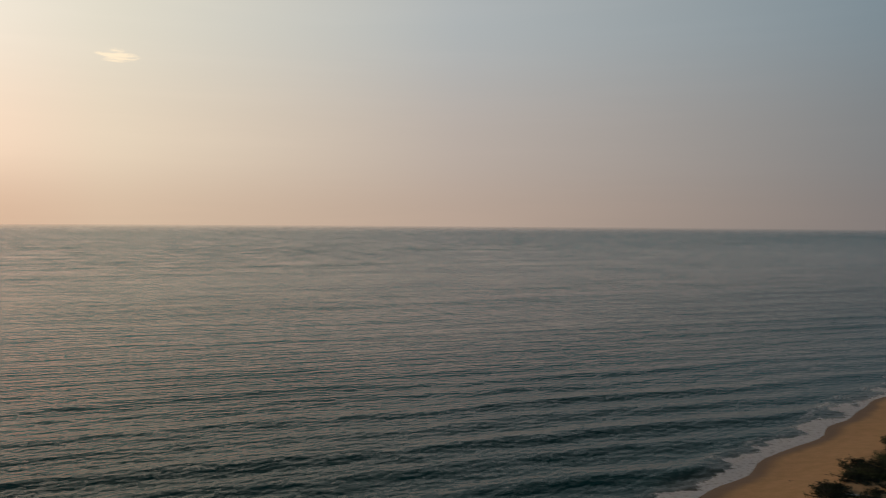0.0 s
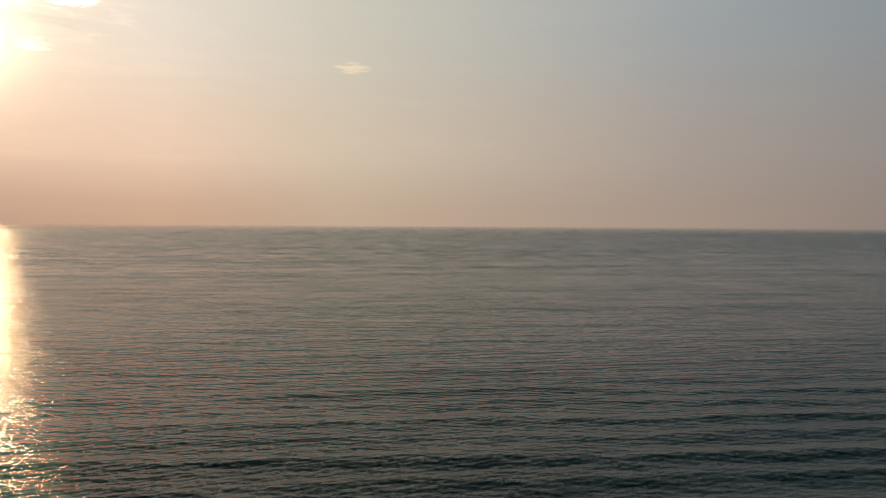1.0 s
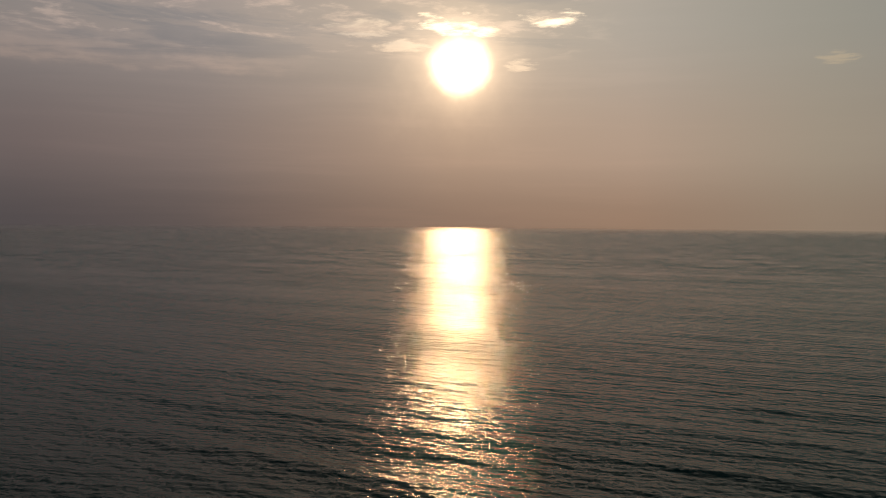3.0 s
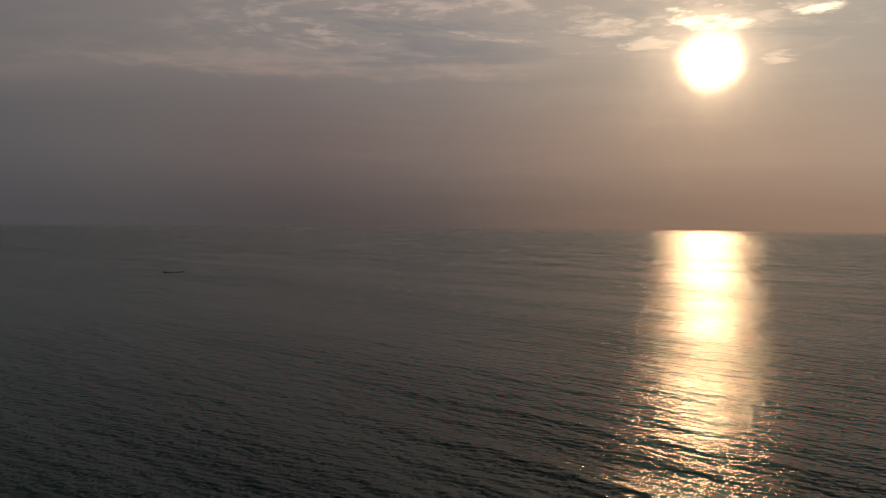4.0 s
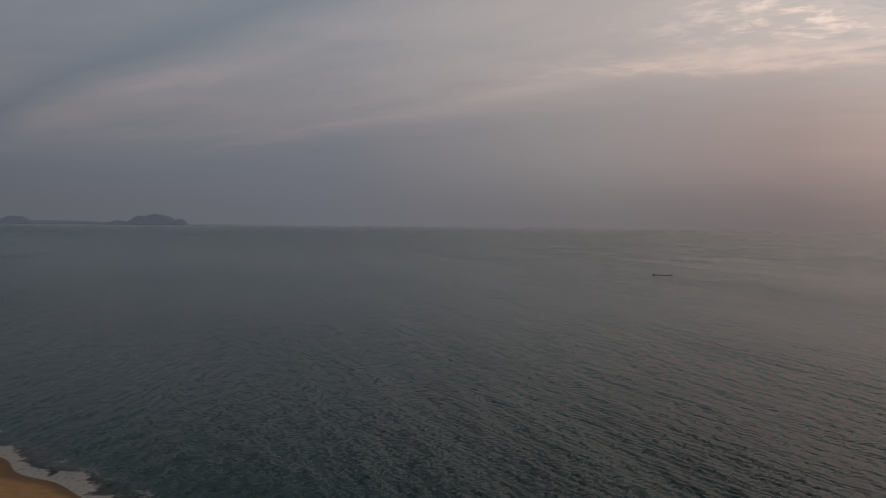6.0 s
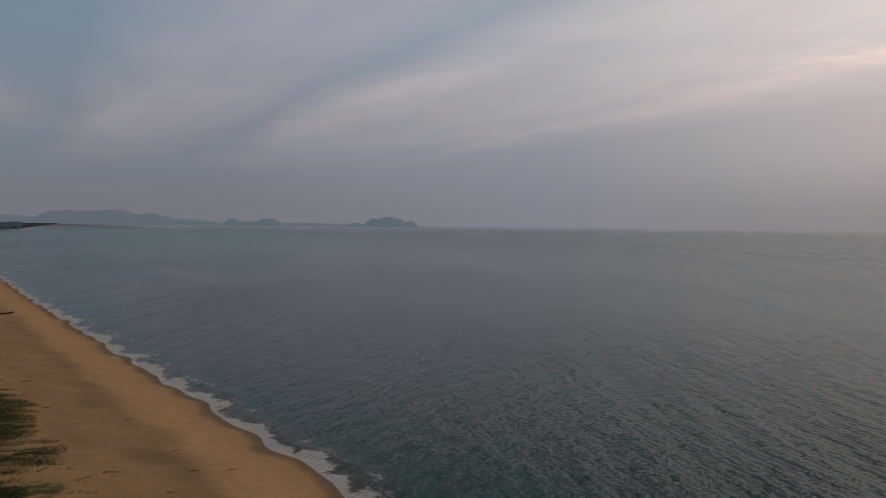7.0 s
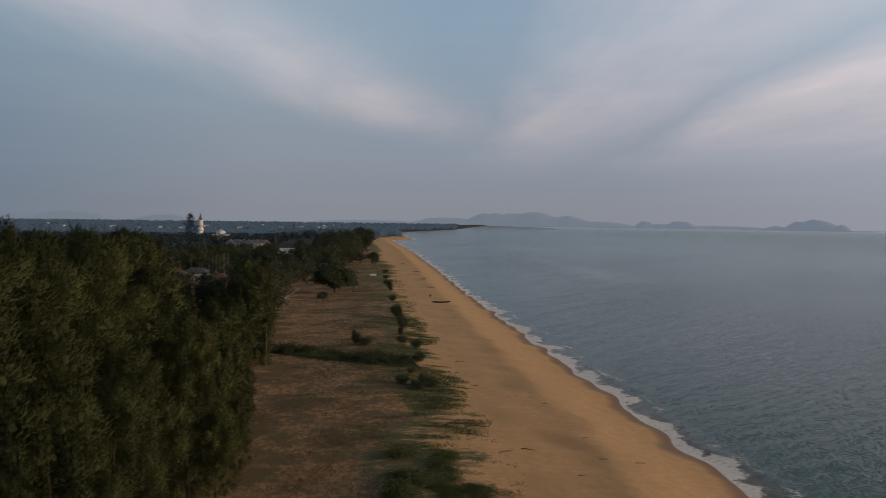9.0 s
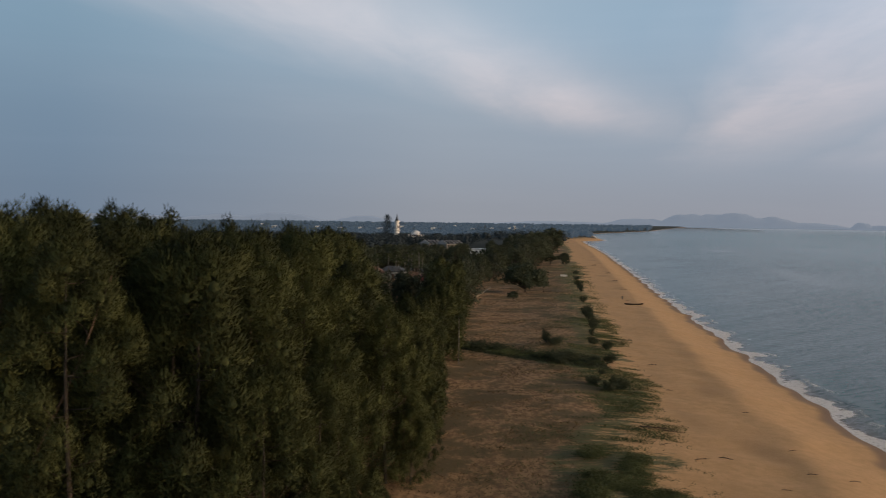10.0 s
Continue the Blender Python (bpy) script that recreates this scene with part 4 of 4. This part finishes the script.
M_STRAW = foliage("dry_grass", (0.09, 0.066, 0.032), (0.24, 0.165, 0.08), 0.1)
tufts("dune_weeds", 150000, weed_spots, 0.34, 0.05, M_SCRUB, "ragged green creeping weeds along the dune edge", 61)
tufts("drain_weeds", 9000, drain_spots, 0.8, 0.16, M_LEAVES, "dark rank weeds filling the drain", 62)
tufts("dry_grass", 26000, flat_spots, 0.4, 0.09, M_STRAW, "dry brown grass and dead leaves on the flat", 63)

# ---------------------------------------------------------------- far woods, hills and islands


def far_woods(name, seed, near, far, mat, label, count, per, knot):
    g = np.random.default_rng(seed)
    n = count
    y = near * np.exp(g.random(n) * math.log(far / near))
    a = g.uniform(-0.58, 0.25, n)
    x = y * np.tan(a)
    ok = (x < shore_x(y) - np.where(y > 1150, 7, 26)) & ((y > 690) | (x < woods_edge(y) - 70)) & ~((y < 640) & (np.abs(x - 6) < 34))
    x, y = x[ok], y[ok]
    h = np.minimum(g.uniform(6, 12, len(x)), np.maximum(5.0, 22 - 0.016 * y)) * np.where(x > shore_x(y) - 110, 1.6, 1.0)
    C = np.repeat(np.stack([x, y, ground_z(x, y)], -1), per, 0)
    H = np.repeat(h, per)
    rad = np.repeat(h * g.uniform(0.4, 0.6, len(x)) + y * 0.0008, per)
    d = g.normal(0, 1, (len(C), 3))
    d /= np.linalg.norm(d, axis=1, keepdims=True)
    c = C + d * np.stack([rad, rad, H * 0.36], -1) + np.stack([0 * H, 0 * H, H * 0.6], -1)
    w = g.normal(0, 1, (len(C), 3))
    w /= np.linalg.norm(w, axis=1, keepdims=True)
    v, f = blades(c, w, np.minimum(rad, 2.4) * g.uniform(0.4, 0.8, len(C)) * (40 / per) ** 0.4, np.minimum(rad, 2.4) * g.uniform(0.3, 0.55, len(C)) * (40 / per) ** 0.4, g, d)
    kv, kf = lumps(C[::per] + np.stack([0 * h, 0 * h, h * 0.55], -1), rad[::per] * knot, g)
    v, f = np.concatenate([v, kv]), np.concatenate([f, kf + len(v)])
    return tagged(mesh_object(name, v, f, mat), label, "woods", kind="stuff")


# the haze before these woods is given to the foliage as a faint glow
M_HAZEWOOD, HZ = material("haze_glow_woods")
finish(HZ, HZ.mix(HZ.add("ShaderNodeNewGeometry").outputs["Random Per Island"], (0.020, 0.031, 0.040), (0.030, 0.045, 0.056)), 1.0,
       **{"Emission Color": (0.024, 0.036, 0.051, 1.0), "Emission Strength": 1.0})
far_woods("inland_woods", 77, 520, 1000, M_HAZED_FARWOOD, "dark blue-green woods behind the village", 1100, 110, 0.36)
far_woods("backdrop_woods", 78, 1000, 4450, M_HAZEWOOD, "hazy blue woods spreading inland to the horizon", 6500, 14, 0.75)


def hill(name, lumps, depth, label, floor=6.0):
    """A wooded rise far off: a mound with a knobbly top. lumps: bearing, distance, half width in degrees, height."""
    g = np.random.default_rng(int(abs(lumps[0][0]) * 10) + 5)
    lo, hi = min(b - 2.4 * w for b, _, w, _ in lumps), max(b + 2.4 * w for b, _, w, _ in lumps)
    dist = lumps[0][1]
    bs, ds = np.linspace(lo, hi, 150), np.linspace(-1, 1, 13)
    B, D = np.meshgrid(bs, ds, indexing="ij")
    Hh = np.zeros_like(B)
    for b, _, w, h in lumps:
        Hh = np.maximum(Hh, h * np.exp(-np.abs((B - b) / w) ** 2.6))
    rough = 1 + 0.05 * wander(B * 60, D * 20, 40, 3) + 0.035 * wander(B * 60, D * 20, 12, 4) + 0.03 * g.normal(0, 1, B.shape)
    Z = np.clip(Hh * rough, 0, None) * (1 - D ** 2) ** 0.7 - 3
    R = dist + D * depth
    X, Y = R * np.sin(np.radians(B)), R * np.cos(np.radians(B))
    nv, nu = B.shape
    idx = np.arange(nv * nu).reshape(nv, nu)
    faces = np.stack([idx[:-1, :-1], idx[1:, :-1], idx[1:, 1:], idx[:-1, 1:]], -1).reshape(-1, 4)
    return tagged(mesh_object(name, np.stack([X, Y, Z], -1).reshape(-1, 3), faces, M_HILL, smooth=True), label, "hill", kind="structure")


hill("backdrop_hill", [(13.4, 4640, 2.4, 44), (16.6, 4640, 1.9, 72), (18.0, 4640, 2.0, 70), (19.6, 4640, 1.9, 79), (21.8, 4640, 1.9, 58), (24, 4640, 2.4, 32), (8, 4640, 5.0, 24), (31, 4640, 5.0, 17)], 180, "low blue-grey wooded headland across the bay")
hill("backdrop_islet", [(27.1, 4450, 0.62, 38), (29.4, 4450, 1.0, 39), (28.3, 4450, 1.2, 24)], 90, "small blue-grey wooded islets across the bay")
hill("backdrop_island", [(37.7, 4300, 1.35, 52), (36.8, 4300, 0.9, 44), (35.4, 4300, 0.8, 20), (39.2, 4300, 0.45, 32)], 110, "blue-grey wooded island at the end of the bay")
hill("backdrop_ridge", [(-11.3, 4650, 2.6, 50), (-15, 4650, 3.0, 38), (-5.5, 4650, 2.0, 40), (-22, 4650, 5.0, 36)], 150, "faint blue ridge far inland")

# ---------------------------------------------------------------- buildings
M_PALE = plain("dull_white_plaster", (0.42, 0.425, 0.43), 0.8, 0.2, 0.5)
M_GREYWALL = plain("weathered_grey_plaster", (0.24, 0.235, 0.23), 0.8, 0.25, 0.5)
M_WHITE = plain("white_plaster", (0.78, 0.77, 0.74), 0.7, 0.12, 0.4)
M_CREAM = plain("cream_plaster", (0.62, 0.55, 0.44), 0.75, 0.15, 0.4)
M_RED = plain("red_roof_tiles", (0.20, 0.045, 0.042), 0.7, 0.3, 0.8)
M_ORANGE = plain("brown_roof_tiles", (0.17, 0.095, 0.06), 0.7, 0.3, 0.8)
M_GREYROOF = plain("grey_roof_sheets", (0.085, 0.098, 0.120), 0.6, 0.3, 0.8)
M_ZINC = plain("pale_metal_roof", (0.62, 0.66, 0.70), 0.45, 0.15, 0.8)
M_DARK = plain("dark_glass", (0.03, 0.035, 0.045), 0.25, 0.2, 1.0)
M_SPIRE = plain("dark_spire", (0.05, 0.06, 0.08), 0.5, 0.2, 1.0)
M_WOOD = plain("weathered_wood", (0.16, 0.11, 0.075), 0.85, 0.4, 3.0)
M_HULL = plain("dark_boat_paint", (0.10, 0.10, 0.10), 0.6, 0.4, 3.0)


def box(bm, x0, x1, y0, y1, z0, z1, bevel=0.0):
    r = bmesh.ops.create_cube(bm, size=1.0, matrix=Matrix.Translation(((x0 + x1) / 2, (y0 + y1) / 2, (z0 + z1) / 2)) @ Matrix.Diagonal((x1 - x0, y1 - y0, z1 - z0, 1)))
    if bevel:
        edges = list({e for v in r["verts"] for e in v.link_edges})
        bmesh.ops.bevel(bm, geom=edges, offset=bevel, segments=1, affect="EDGES")
    return bm


def boxed(*a, **k):
    return box(bmesh.new(), *a, **k)


def hip_roof(w, d, z, rise, over=0.6, ridge=0.45):
    """A hipped roof with thick eaves."""
    bm = bmesh.new()
    x, y = w / 2 + over, d / 2 + over
    low = [bm.verts.new(p) for p in ((-x, -y, z - 0.2), (x, -y, z - 0.2), (x, y, z - 0.2), (-x, y, z - 0.2))]
    eave = [bm.verts.new(p) for p in ((-x, -y, z), (x, -y, z), (x, y, z), (-x, y, z))]
    a, b = bm.verts.new((-w / 2 * ridge, 0, z + rise)), bm.verts.new((w / 2 * ridge, 0, z + rise))
    bm.faces.new(low[::-1])
    for i in range(4):
        bm.faces.new((low[i], low[(i + 1) % 4], eave[(i + 1) % 4], eave[i]))
    bm.faces.new((eave[0], eave[1], b, a))
    bm.faces.new((eave[2], eave[3], a, b))
    bm.faces.new((eave[1], eave[2], b))
    bm.faces.new((eave[3], eave[0], a))
    return bm


def house(w, d, h, rise, wall, roof, label, group="", storeys=1, bays=4):
    """Walls, a hipped roof, and windows and a door set into the two long sides."""
    root = tagged(new("house"), label, "house", group)
    part("wall", boxed(-w / 2, w / 2, -d / 2, d / 2, 0, h), wall, root)
    part("roof", hip_roof(w, d, h, rise), roof, root)
    for s in range(storeys):
        for k in range(bays):
            x = -w / 2 + w * (k + 0.5) / bays
            z = h / storeys * s + h / storeys * 0.35
            for side in (-1, 1):
                y = side * (d / 2 + 0.01)
                if s == 0 and k == bays // 2 and side < 0:
                    part("door", boxed(x - 0.5, x + 0.5, y - 0.05, y + 0.05, 0.0, 2.1), M_WOOD, root)
                    continue
                win = part("window", boxed(x - 0.6, x + 0.6, y - 0.05, y + 0.05, z, z + 1.2), M_DARK, root)
                part("sill", boxed(x - 0.7, x + 0.7, y - 0.12, y + 0.12, z - 0.1, z), wall, win)
    return root


def stand(ob, x, y, turn=0.0, sink=0.1):
    ob.matrix_basis = Matrix.LocRotScale((x, y, float(ground_z(x, y)) - sink), Euler((0, 0, radians(turn))), None)
    return ob


stand(house(7.5, 6, 3.2, 1.8, M_CREAM, M_RED, "single-storey house with a dark red tiled roof among trees", "village houses"), -4.5, 268, 20)
stand(house(7, 6, 3.2, 1.6, M_WHITE, M_ORANGE, "white house with a brown tiled roof among trees", "village houses"), -10.5, 284, -10)
stand(house(8, 6, 2.6, 1.2, M_WHITE, M_ZINC, "low house with a pale sheet-metal roof among trees", "village houses"), -6.5, 246, 12)
stand(house(11, 8, 3.4, 2.2, M_CREAM, M_ORANGE, "cream house with a brown tiled roof behind palms", "village houses"), -27, 300, 5)
stand(house(9, 7, 3.2, 1.8, M_WHITE, M_GREYROOF, "white house with a grey roof behind palms", "village houses"), -19, 312, -15)


def flat_block(w, d, h, storeys, bays, label, group, wall=M_WHITE, name="apartment_building"):
    root = tagged(new(name), label, "building", group)
    part("wall", boxed(-w / 2, w / 2, -d / 2, d / 2, 0, h), wall, root)
    part("roof", boxed(-w / 2 - 0.3, w / 2 + 0.3, -d / 2 - 0.3, d / 2 + 0.3, h, h + 0.5), M_ZINC, root)
    for s in range(storeys):
        for k in range(bays):
            x, z = -w / 2 + w * (k + 0.5) / bays, h / storeys * (s + 0.35)
            part("window", boxed(x - w / bays * 0.28, x + w / bays * 0.28, -d / 2 - 0.06, -d / 2 + 0.06, z, z + h / storeys * 0.42), M_DARK, root)
    return root


stand(flat_block(8.5, 8, 5.6, 2, 4, "white flat-roofed building rising above the trees", ""), 20, 478, 8)


def terrace(n, label):
    """A row of joined houses whose white party walls stand above the dark roofs."""
    root = tagged(new("terraced_houses"), label, "houses", "terraced rows")
    w, d, h = 3.4, 11.0, 5.2
    part("wall", boxed(0, n * w, -d / 2, d / 2, 0, h), M_GREYWALL, root)
    for k in range(n):
        bm = bmesh.new()
        vs = [bm.verts.new(p) for p in ((k * w + 0.2, -d / 2 - 0.8, h - 0.1), (k * w + w - 0.2, -d / 2 - 0.8, h - 0.1), (k * w + w - 0.2, 0, h + 2.2), (k * w + 0.2, 0, h + 2.2), (k * w + w - 0.2, d / 2 + 0.8, h - 0.1), (k * w + 0.2, d / 2 + 0.8, h - 0.1))]
        bm.faces.new((vs[0], vs[1], vs[2], vs[3]))
        bm.faces.new((vs[3], vs[2], vs[4], vs[5]))
        bmesh.ops.solidify(bm, geom=bm.faces[:], thickness=0.15)
        part("roof", bm, M_GREYROOF, root)
        part("window", boxed(k * w + 0.8, k * w + 2.6, -d / 2 - 0.06, -d / 2 + 0.06, 3.0, 4.3), M_DARK, root)
        part("door", boxed(k * w + 1.1, k * w + 2.1, -d / 2 - 0.06, -d / 2 + 0.06, 0, 2.2), M_WOOD, root)
    for k in range(n + 1):
        bm = bmesh.new()
        x = k * w
        prof = ((-d / 2 - 0.9, h - 0.4), (-d / 2 - 0.9, h + 0.25), (0, h + 2.65), (d / 2 + 0.9, h + 0.25), (d / 2 + 0.9, h - 0.4))
        a = [bm.verts.new((x - 0.25, p, q)) for p, q in prof]
        b = [bm.verts.new((x + 0.25, p, q)) for p, q in prof]
        bm.faces.new(a[::-1])
        bm.faces.new(b)
        for i in range(5):
            bm.faces.new((a[i], a[(i + 1) % 5], b[(i + 1) % 5], b[i]))
        part("party_wall", bm, M_PALE, root, "white gable wall above the roof")
    return root


stand(terrace(3, "row of terraced houses with white party walls over grey roofs"), -13.3, 604, 34)
stand(terrace(4, "row of terraced houses with white party walls over grey roofs"), -0.4, 600, 34)


def lathe(profile, sides=20):
    """A turned shape: profile of radius and height."""
    bm = bmesh.new()
    rings = [[bm.verts.new((r * math.cos(2 * math.pi * k / sides), r * math.sin(2 * math.pi * k / sides), z)) for k in range(sides)] for r, z in profile]
    for a, b in zip(rings, rings[1:]):
        for k in range(sides):
            bm.faces.new((a[k], a[(k + 1) % sides], b[(k + 1) % sides], b[k]))
    bm.faces.new(rings[0][::-1])
    bm.faces.new(rings[-1])
    return bm


def minaret():
    root = tagged(new("minaret"), "tall white round tower with balconies and a dark pointed spire", "tower")
    part("shaft", lathe(((2.9, 0), (2.7, 8), (2.5, 8.2), (2.35, 19.6))), M_WHITE, root, smooth=False)
    part("balcony", lathe(((2.5, 10.2), (3.3, 10.8), (3.3, 11.8), (2.5, 11.9))), M_WHITE, root)
    part("balcony", lathe(((2.3, 19.6), (2.9, 20.1), (2.9, 20.9), (2.0, 21.0))), M_WHITE, root)
    part("spire", lathe(((1.7, 21.0), (1.6, 22.2), (0.9, 24.0), (0.35, 26.4), (0.12, 28.4))), M_SPIRE, root, "dark pointed spire")
    for k in range(6):
        a = k * math.pi / 3
        part("window", boxed(2.5 * math.cos(a) - 0.3, 2.5 * math.cos(a) + 0.3, 2.5 * math.sin(a) - 0.3, 2.5 * math.sin(a) + 0.3, 13.5, 15.6), M_DARK, root)
    return root


stand(minaret(), -47.8, 848)


def domed_hall():
    root = tagged(new("domed_hall"), "white domed hall beside the tower", "building")
    part("wall", boxed(-8, 8, -6, 6, 0, 7.0), M_WHITE, root)
    part("dome", lathe([(5.2 * math.cos(t), 7.0 + 4.4 * math.sin(t)) for t in np.linspace(0, 1.5, 9)]), M_ZINC, root, "pale dome", smooth=True)
    for k in range(5):
        part("window", boxed(-6.8 + k * 3.2, -5.4 + k * 3.2, -6.06, -5.94, 2, 4.8), M_DARK, root)
    return root


stand(domed_hall(), -28, 838)
BLOCK = "pale flat-roofed block in the distant town"
blocks = [flat_block(10, 8, 7.5, 2, 5, BLOCK, "distant town"), flat_block(6, 7, 9, 3, 3, BLOCK, "distant town"), flat_block(14, 8, 6.8, 2, 7, BLOCK, "distant town")]
town = [(-190, 1500, 0), (-150, 1480, 1), (-118, 1530, 2), (-95, 1900, 0), (60, 1700, 2), (105, 1760, 0), (140, 1720, 1), (165, 1850, 2), (30, 2100, 1), (-20, 1650, 0), (-260, 1700, 2), (-330, 1600, 0),
        (200, 2300, 0), (-75, 2300, 2), (250, 2500, 2), (-420, 1900, 1)]
seen = set()
for x, y, k in town:
    z = float(ground_z(x, y))
    m = Matrix.LocRotScale((x, y, z - 0.2), Euler((0, 0, G.uniform(-0.5, 0.5))), None) @ Matrix.Diagonal((0.75, 0.75, 0.8, 1))
    if k in seen:
        copy_thing(blocks[k], m).matrix_basis = m
    else:
        blocks[k].matrix_basis = m
        seen.add(k)
tall_tree = plant("casuarina_tree", needle_tree(99, 30, 6, 60, 60, size=2.4), M_BARK, M_HAZED_FARWOOD, "tall dark tree beside the white tower", "tree", "")
put(tall_tree, -58, 850, 0.92, first=True)

# ---------------------------------------------------------------- boats and things on the beach


def hull(length, beam, depth, sheer):
    """An open wooden boat: planked shell with thickness, rising to both ends."""
    bm = bmesh.new()
    n, rows = 14, []
    for i in range(n + 1):
        t = 2 * i / n - 1
        b = beam / 2 * max(0.02, (1 - abs(t) ** 2.4))
        up = sheer * abs(t) ** 2.5 * (1.0 if t > 0 else 0.45)
        rows.append([bm.verts.new((t * length / 2, s * b * w, up + depth * h)) for s, w, h in ((-1, 1.0, 1.0), (-1, 0.75, 0.35), (0, 0, 0.0), (1, 0.75, 0.35), (1, 1.0, 1.0))])
    for a, b in zip(rows, rows[1:]):
        for k in range(4):
            bm.faces.new((a[k], a[k + 1], b[k + 1], b[k]))
    bmesh.ops.solidify(bm, geom=bm.faces[:], thickness=0.06)
    return bm


def boat(length, label, motor):
    root = tagged(new("wooden_boat"), label, "boat")
    part("hull", hull(length, length * (0.10 if motor else 0.14), 0.30 if motor else 0.42, 0.42 if motor else 0.30), M_HULL if motor else M_WOOD, root)
    for k in (-0.25, 0.0, 0.25):
        part("bench", boxed(k * length - 0.12, k * length + 0.12, -length * 0.07, length * 0.07, 0.30, 0.35), M_WOOD, root)
    if motor:
        part("motor", boxed(-length * 0.44, -length * 0.38, -0.2, 0.2, 0.6, 1.1, bevel=0.05), M_DARK, root)
        bm = bmesh.new()
        bmesh.ops.create_cone(bm, segments=8, radius1=0.04, radius2=0.03, depth=3.0, cap_ends=True, matrix=Matrix.Translation((-length * 0.5, 0, 0.45)) @ Euler((0, radians(75), 0)).to_matrix().to_4x4())
        part("propeller_shaft", bm, M_DARK, root)
    return root


sea_boat = boat(10.0, "long narrow dark fishing boat lying on the open sea", True)
sea_boat.matrix_basis = pose(423.0, 138.0, -0.12, 0, 0, -66)
beached = boat(5.2, "dark wooden boat drawn up on the sand", False)
stand(beached, 54.3, 231.5, -14, 0.05)


def driftwood(seed, length, label="bleached grey-brown driftwood branch lying on sand"):
    g = np.random.default_rng(seed)
    tubes = []
    main = [np.array([t * length, 0.25 * length * math.sin(t * 2.5 + seed) * 0.4, 0.05 + 0.05 * math.sin(5 * t)]) for t in np.linspace(0, 1, 7)]
    tubes.append(tube(main, np.linspace(0.09, 0.03, 7) * (0.6 + length / 6), 6))
    for k in range(4):
        p = main[1 + k]
        d = np.array([g.uniform(0.1, 0.3), g.uniform(-0.3, 0.3), g.uniform(0.03, 0.12)]) * length
        tubes.append(tube([p, p + d * 0.6, p + d], [0.045, 0.03, 0.01], 5))
    v, f = joined_tubes(tubes)
    return tagged(mesh_object("driftwood", v, f, M_WOOD), label, "driftwood", "driftwood on the beach")


board = tagged(new("plank"), "white painted plank lying at the edge of the brush", "plank")
part("board", boxed(-1.1, 1.1, -0.14, 0.14, 0, 0.05, bevel=0.01), M_WHITE, board)
stand(board, -1.3, -83.6, 12, -0.12)
logs = [driftwood(3, 5.0), driftwood(8, 2.2), driftwood(12, 3.0)]
first_log = set()
for x, y, k, a, s in ((22.0, 90.2, 0, -10, 1.0), (24.0, 89.6, 0, -18, 0.7), (54.7, 243, 1, 10, 0.5), (61.9, 283.5, 2, 5, 0.9), (67.4, 324, 2, 15, 1.0), (33.6, 132, 1, 25, 0.9), (26.5, 105, 1, 12, 0.6),
                   (29, 118, 2, -8, 0.5), (31, 112, 1, 8, 0.5), (24.6, 78.6, 2, 8, 0.7), (27.5, 80, 1, -20, 0.8), (34.5, 76, 1, 10, 0.6), (36, 84, 2, 15, 0.4), (37.5, 101, 1, 20, 0.5), (22.5, 83, 2, 30, 0.6),
                   (74, 372, 2, 10, 1.3), (30, 71, 1, 0, 0.5), (78, 430, 2, 20, 1.4), (38, 75, 1, 5, 0.6), (21, 97, 1, -5, 0.8), (1.5, -92, 0, 160, 0.6), (5, -90, 1, 120, 0.7)):
    m = Matrix.LocRotScale((x, y, float(ground_z(x, y)) + 0.02), Euler((0, 0, radians(a))), None)
    if k in first_log:
        c = copy_thing(logs[k], m)
    else:
        c = logs[k]
        first_log.add(k)
    c.matrix_basis = m @ Matrix.Diagonal((s * 0.75, s * 0.75, s * 0.75, 1))


def post():
    root = tagged(new("post"), "short dark wooden post standing in the sand", "post")
    part("stake", lathe(((0.14, -0.3), (0.12, 0.9), (0.13, 1.0), (0.05, 1.05)), 8), M_HULL, root)
    part("cross_bar", boxed(-0.35, 0.35, -0.05, 0.05, 0.68, 0.8), M_HULL, root)
    return root


stand(post(), 54.2, 246)


def shelter():
    root = tagged(new("shelter"), "low white board on posts standing on the dry flat", "shelter")
    part("board", boxed(-1.35, 1.35, -0.12, 0.12, 0.35, 1.15, bevel=0.03), M_WHITE, root)
    for x in (-1.1, 1.1):
        part("leg", boxed(x - 0.07, x + 0.07, -0.07, 0.07, -0.2, 0.35), M_WOOD, root)
    return root


stand(shelter(), 48.4, 327, -5)


def low_wall():
    root = tagged(new("low_wall"), "low white-painted wall at the edge of the woods", "wall")
    for k in range(9):
        part("panel", boxed(k * 4.9, k * 4.9 + 4.7, -0.06, 0.06, 0, 0.30, bevel=0.02), M_CREAM, root)
        part("pillar", boxed(k * 4.9 - 0.2, k * 4.9, -0.14, 0.14, 0, 0.5), M_CREAM, root)
    return root


stand(low_wall(), 8.7, 233, 80)


def picnic_table():
    root = tagged(new("picnic_table"), "weathered wooden table with benches beneath a tree", "table")
    part("tabletop", boxed(-1.3, 1.3, -0.45, 0.45, 0.7, 0.78), M_WOOD, root)
    for y in (-0.9, 0.9):
        part("bench", boxed(-1.3, 1.3, y - 0.15, y + 0.15, 0.4, 0.46), M_WOOD, root)
    for x in (-1.0, 1.0):
        part("leg", boxed(x - 0.06, x + 0.06, -1.0, 1.0, -0.1, 0.4), M_WOOD, root)
        part("upright", boxed(x - 0.06, x + 0.06, -0.08, 0.08, 0.4, 0.7), M_WOOD, root)
    return root


stand(picnic_table(), 33, 259, 10)
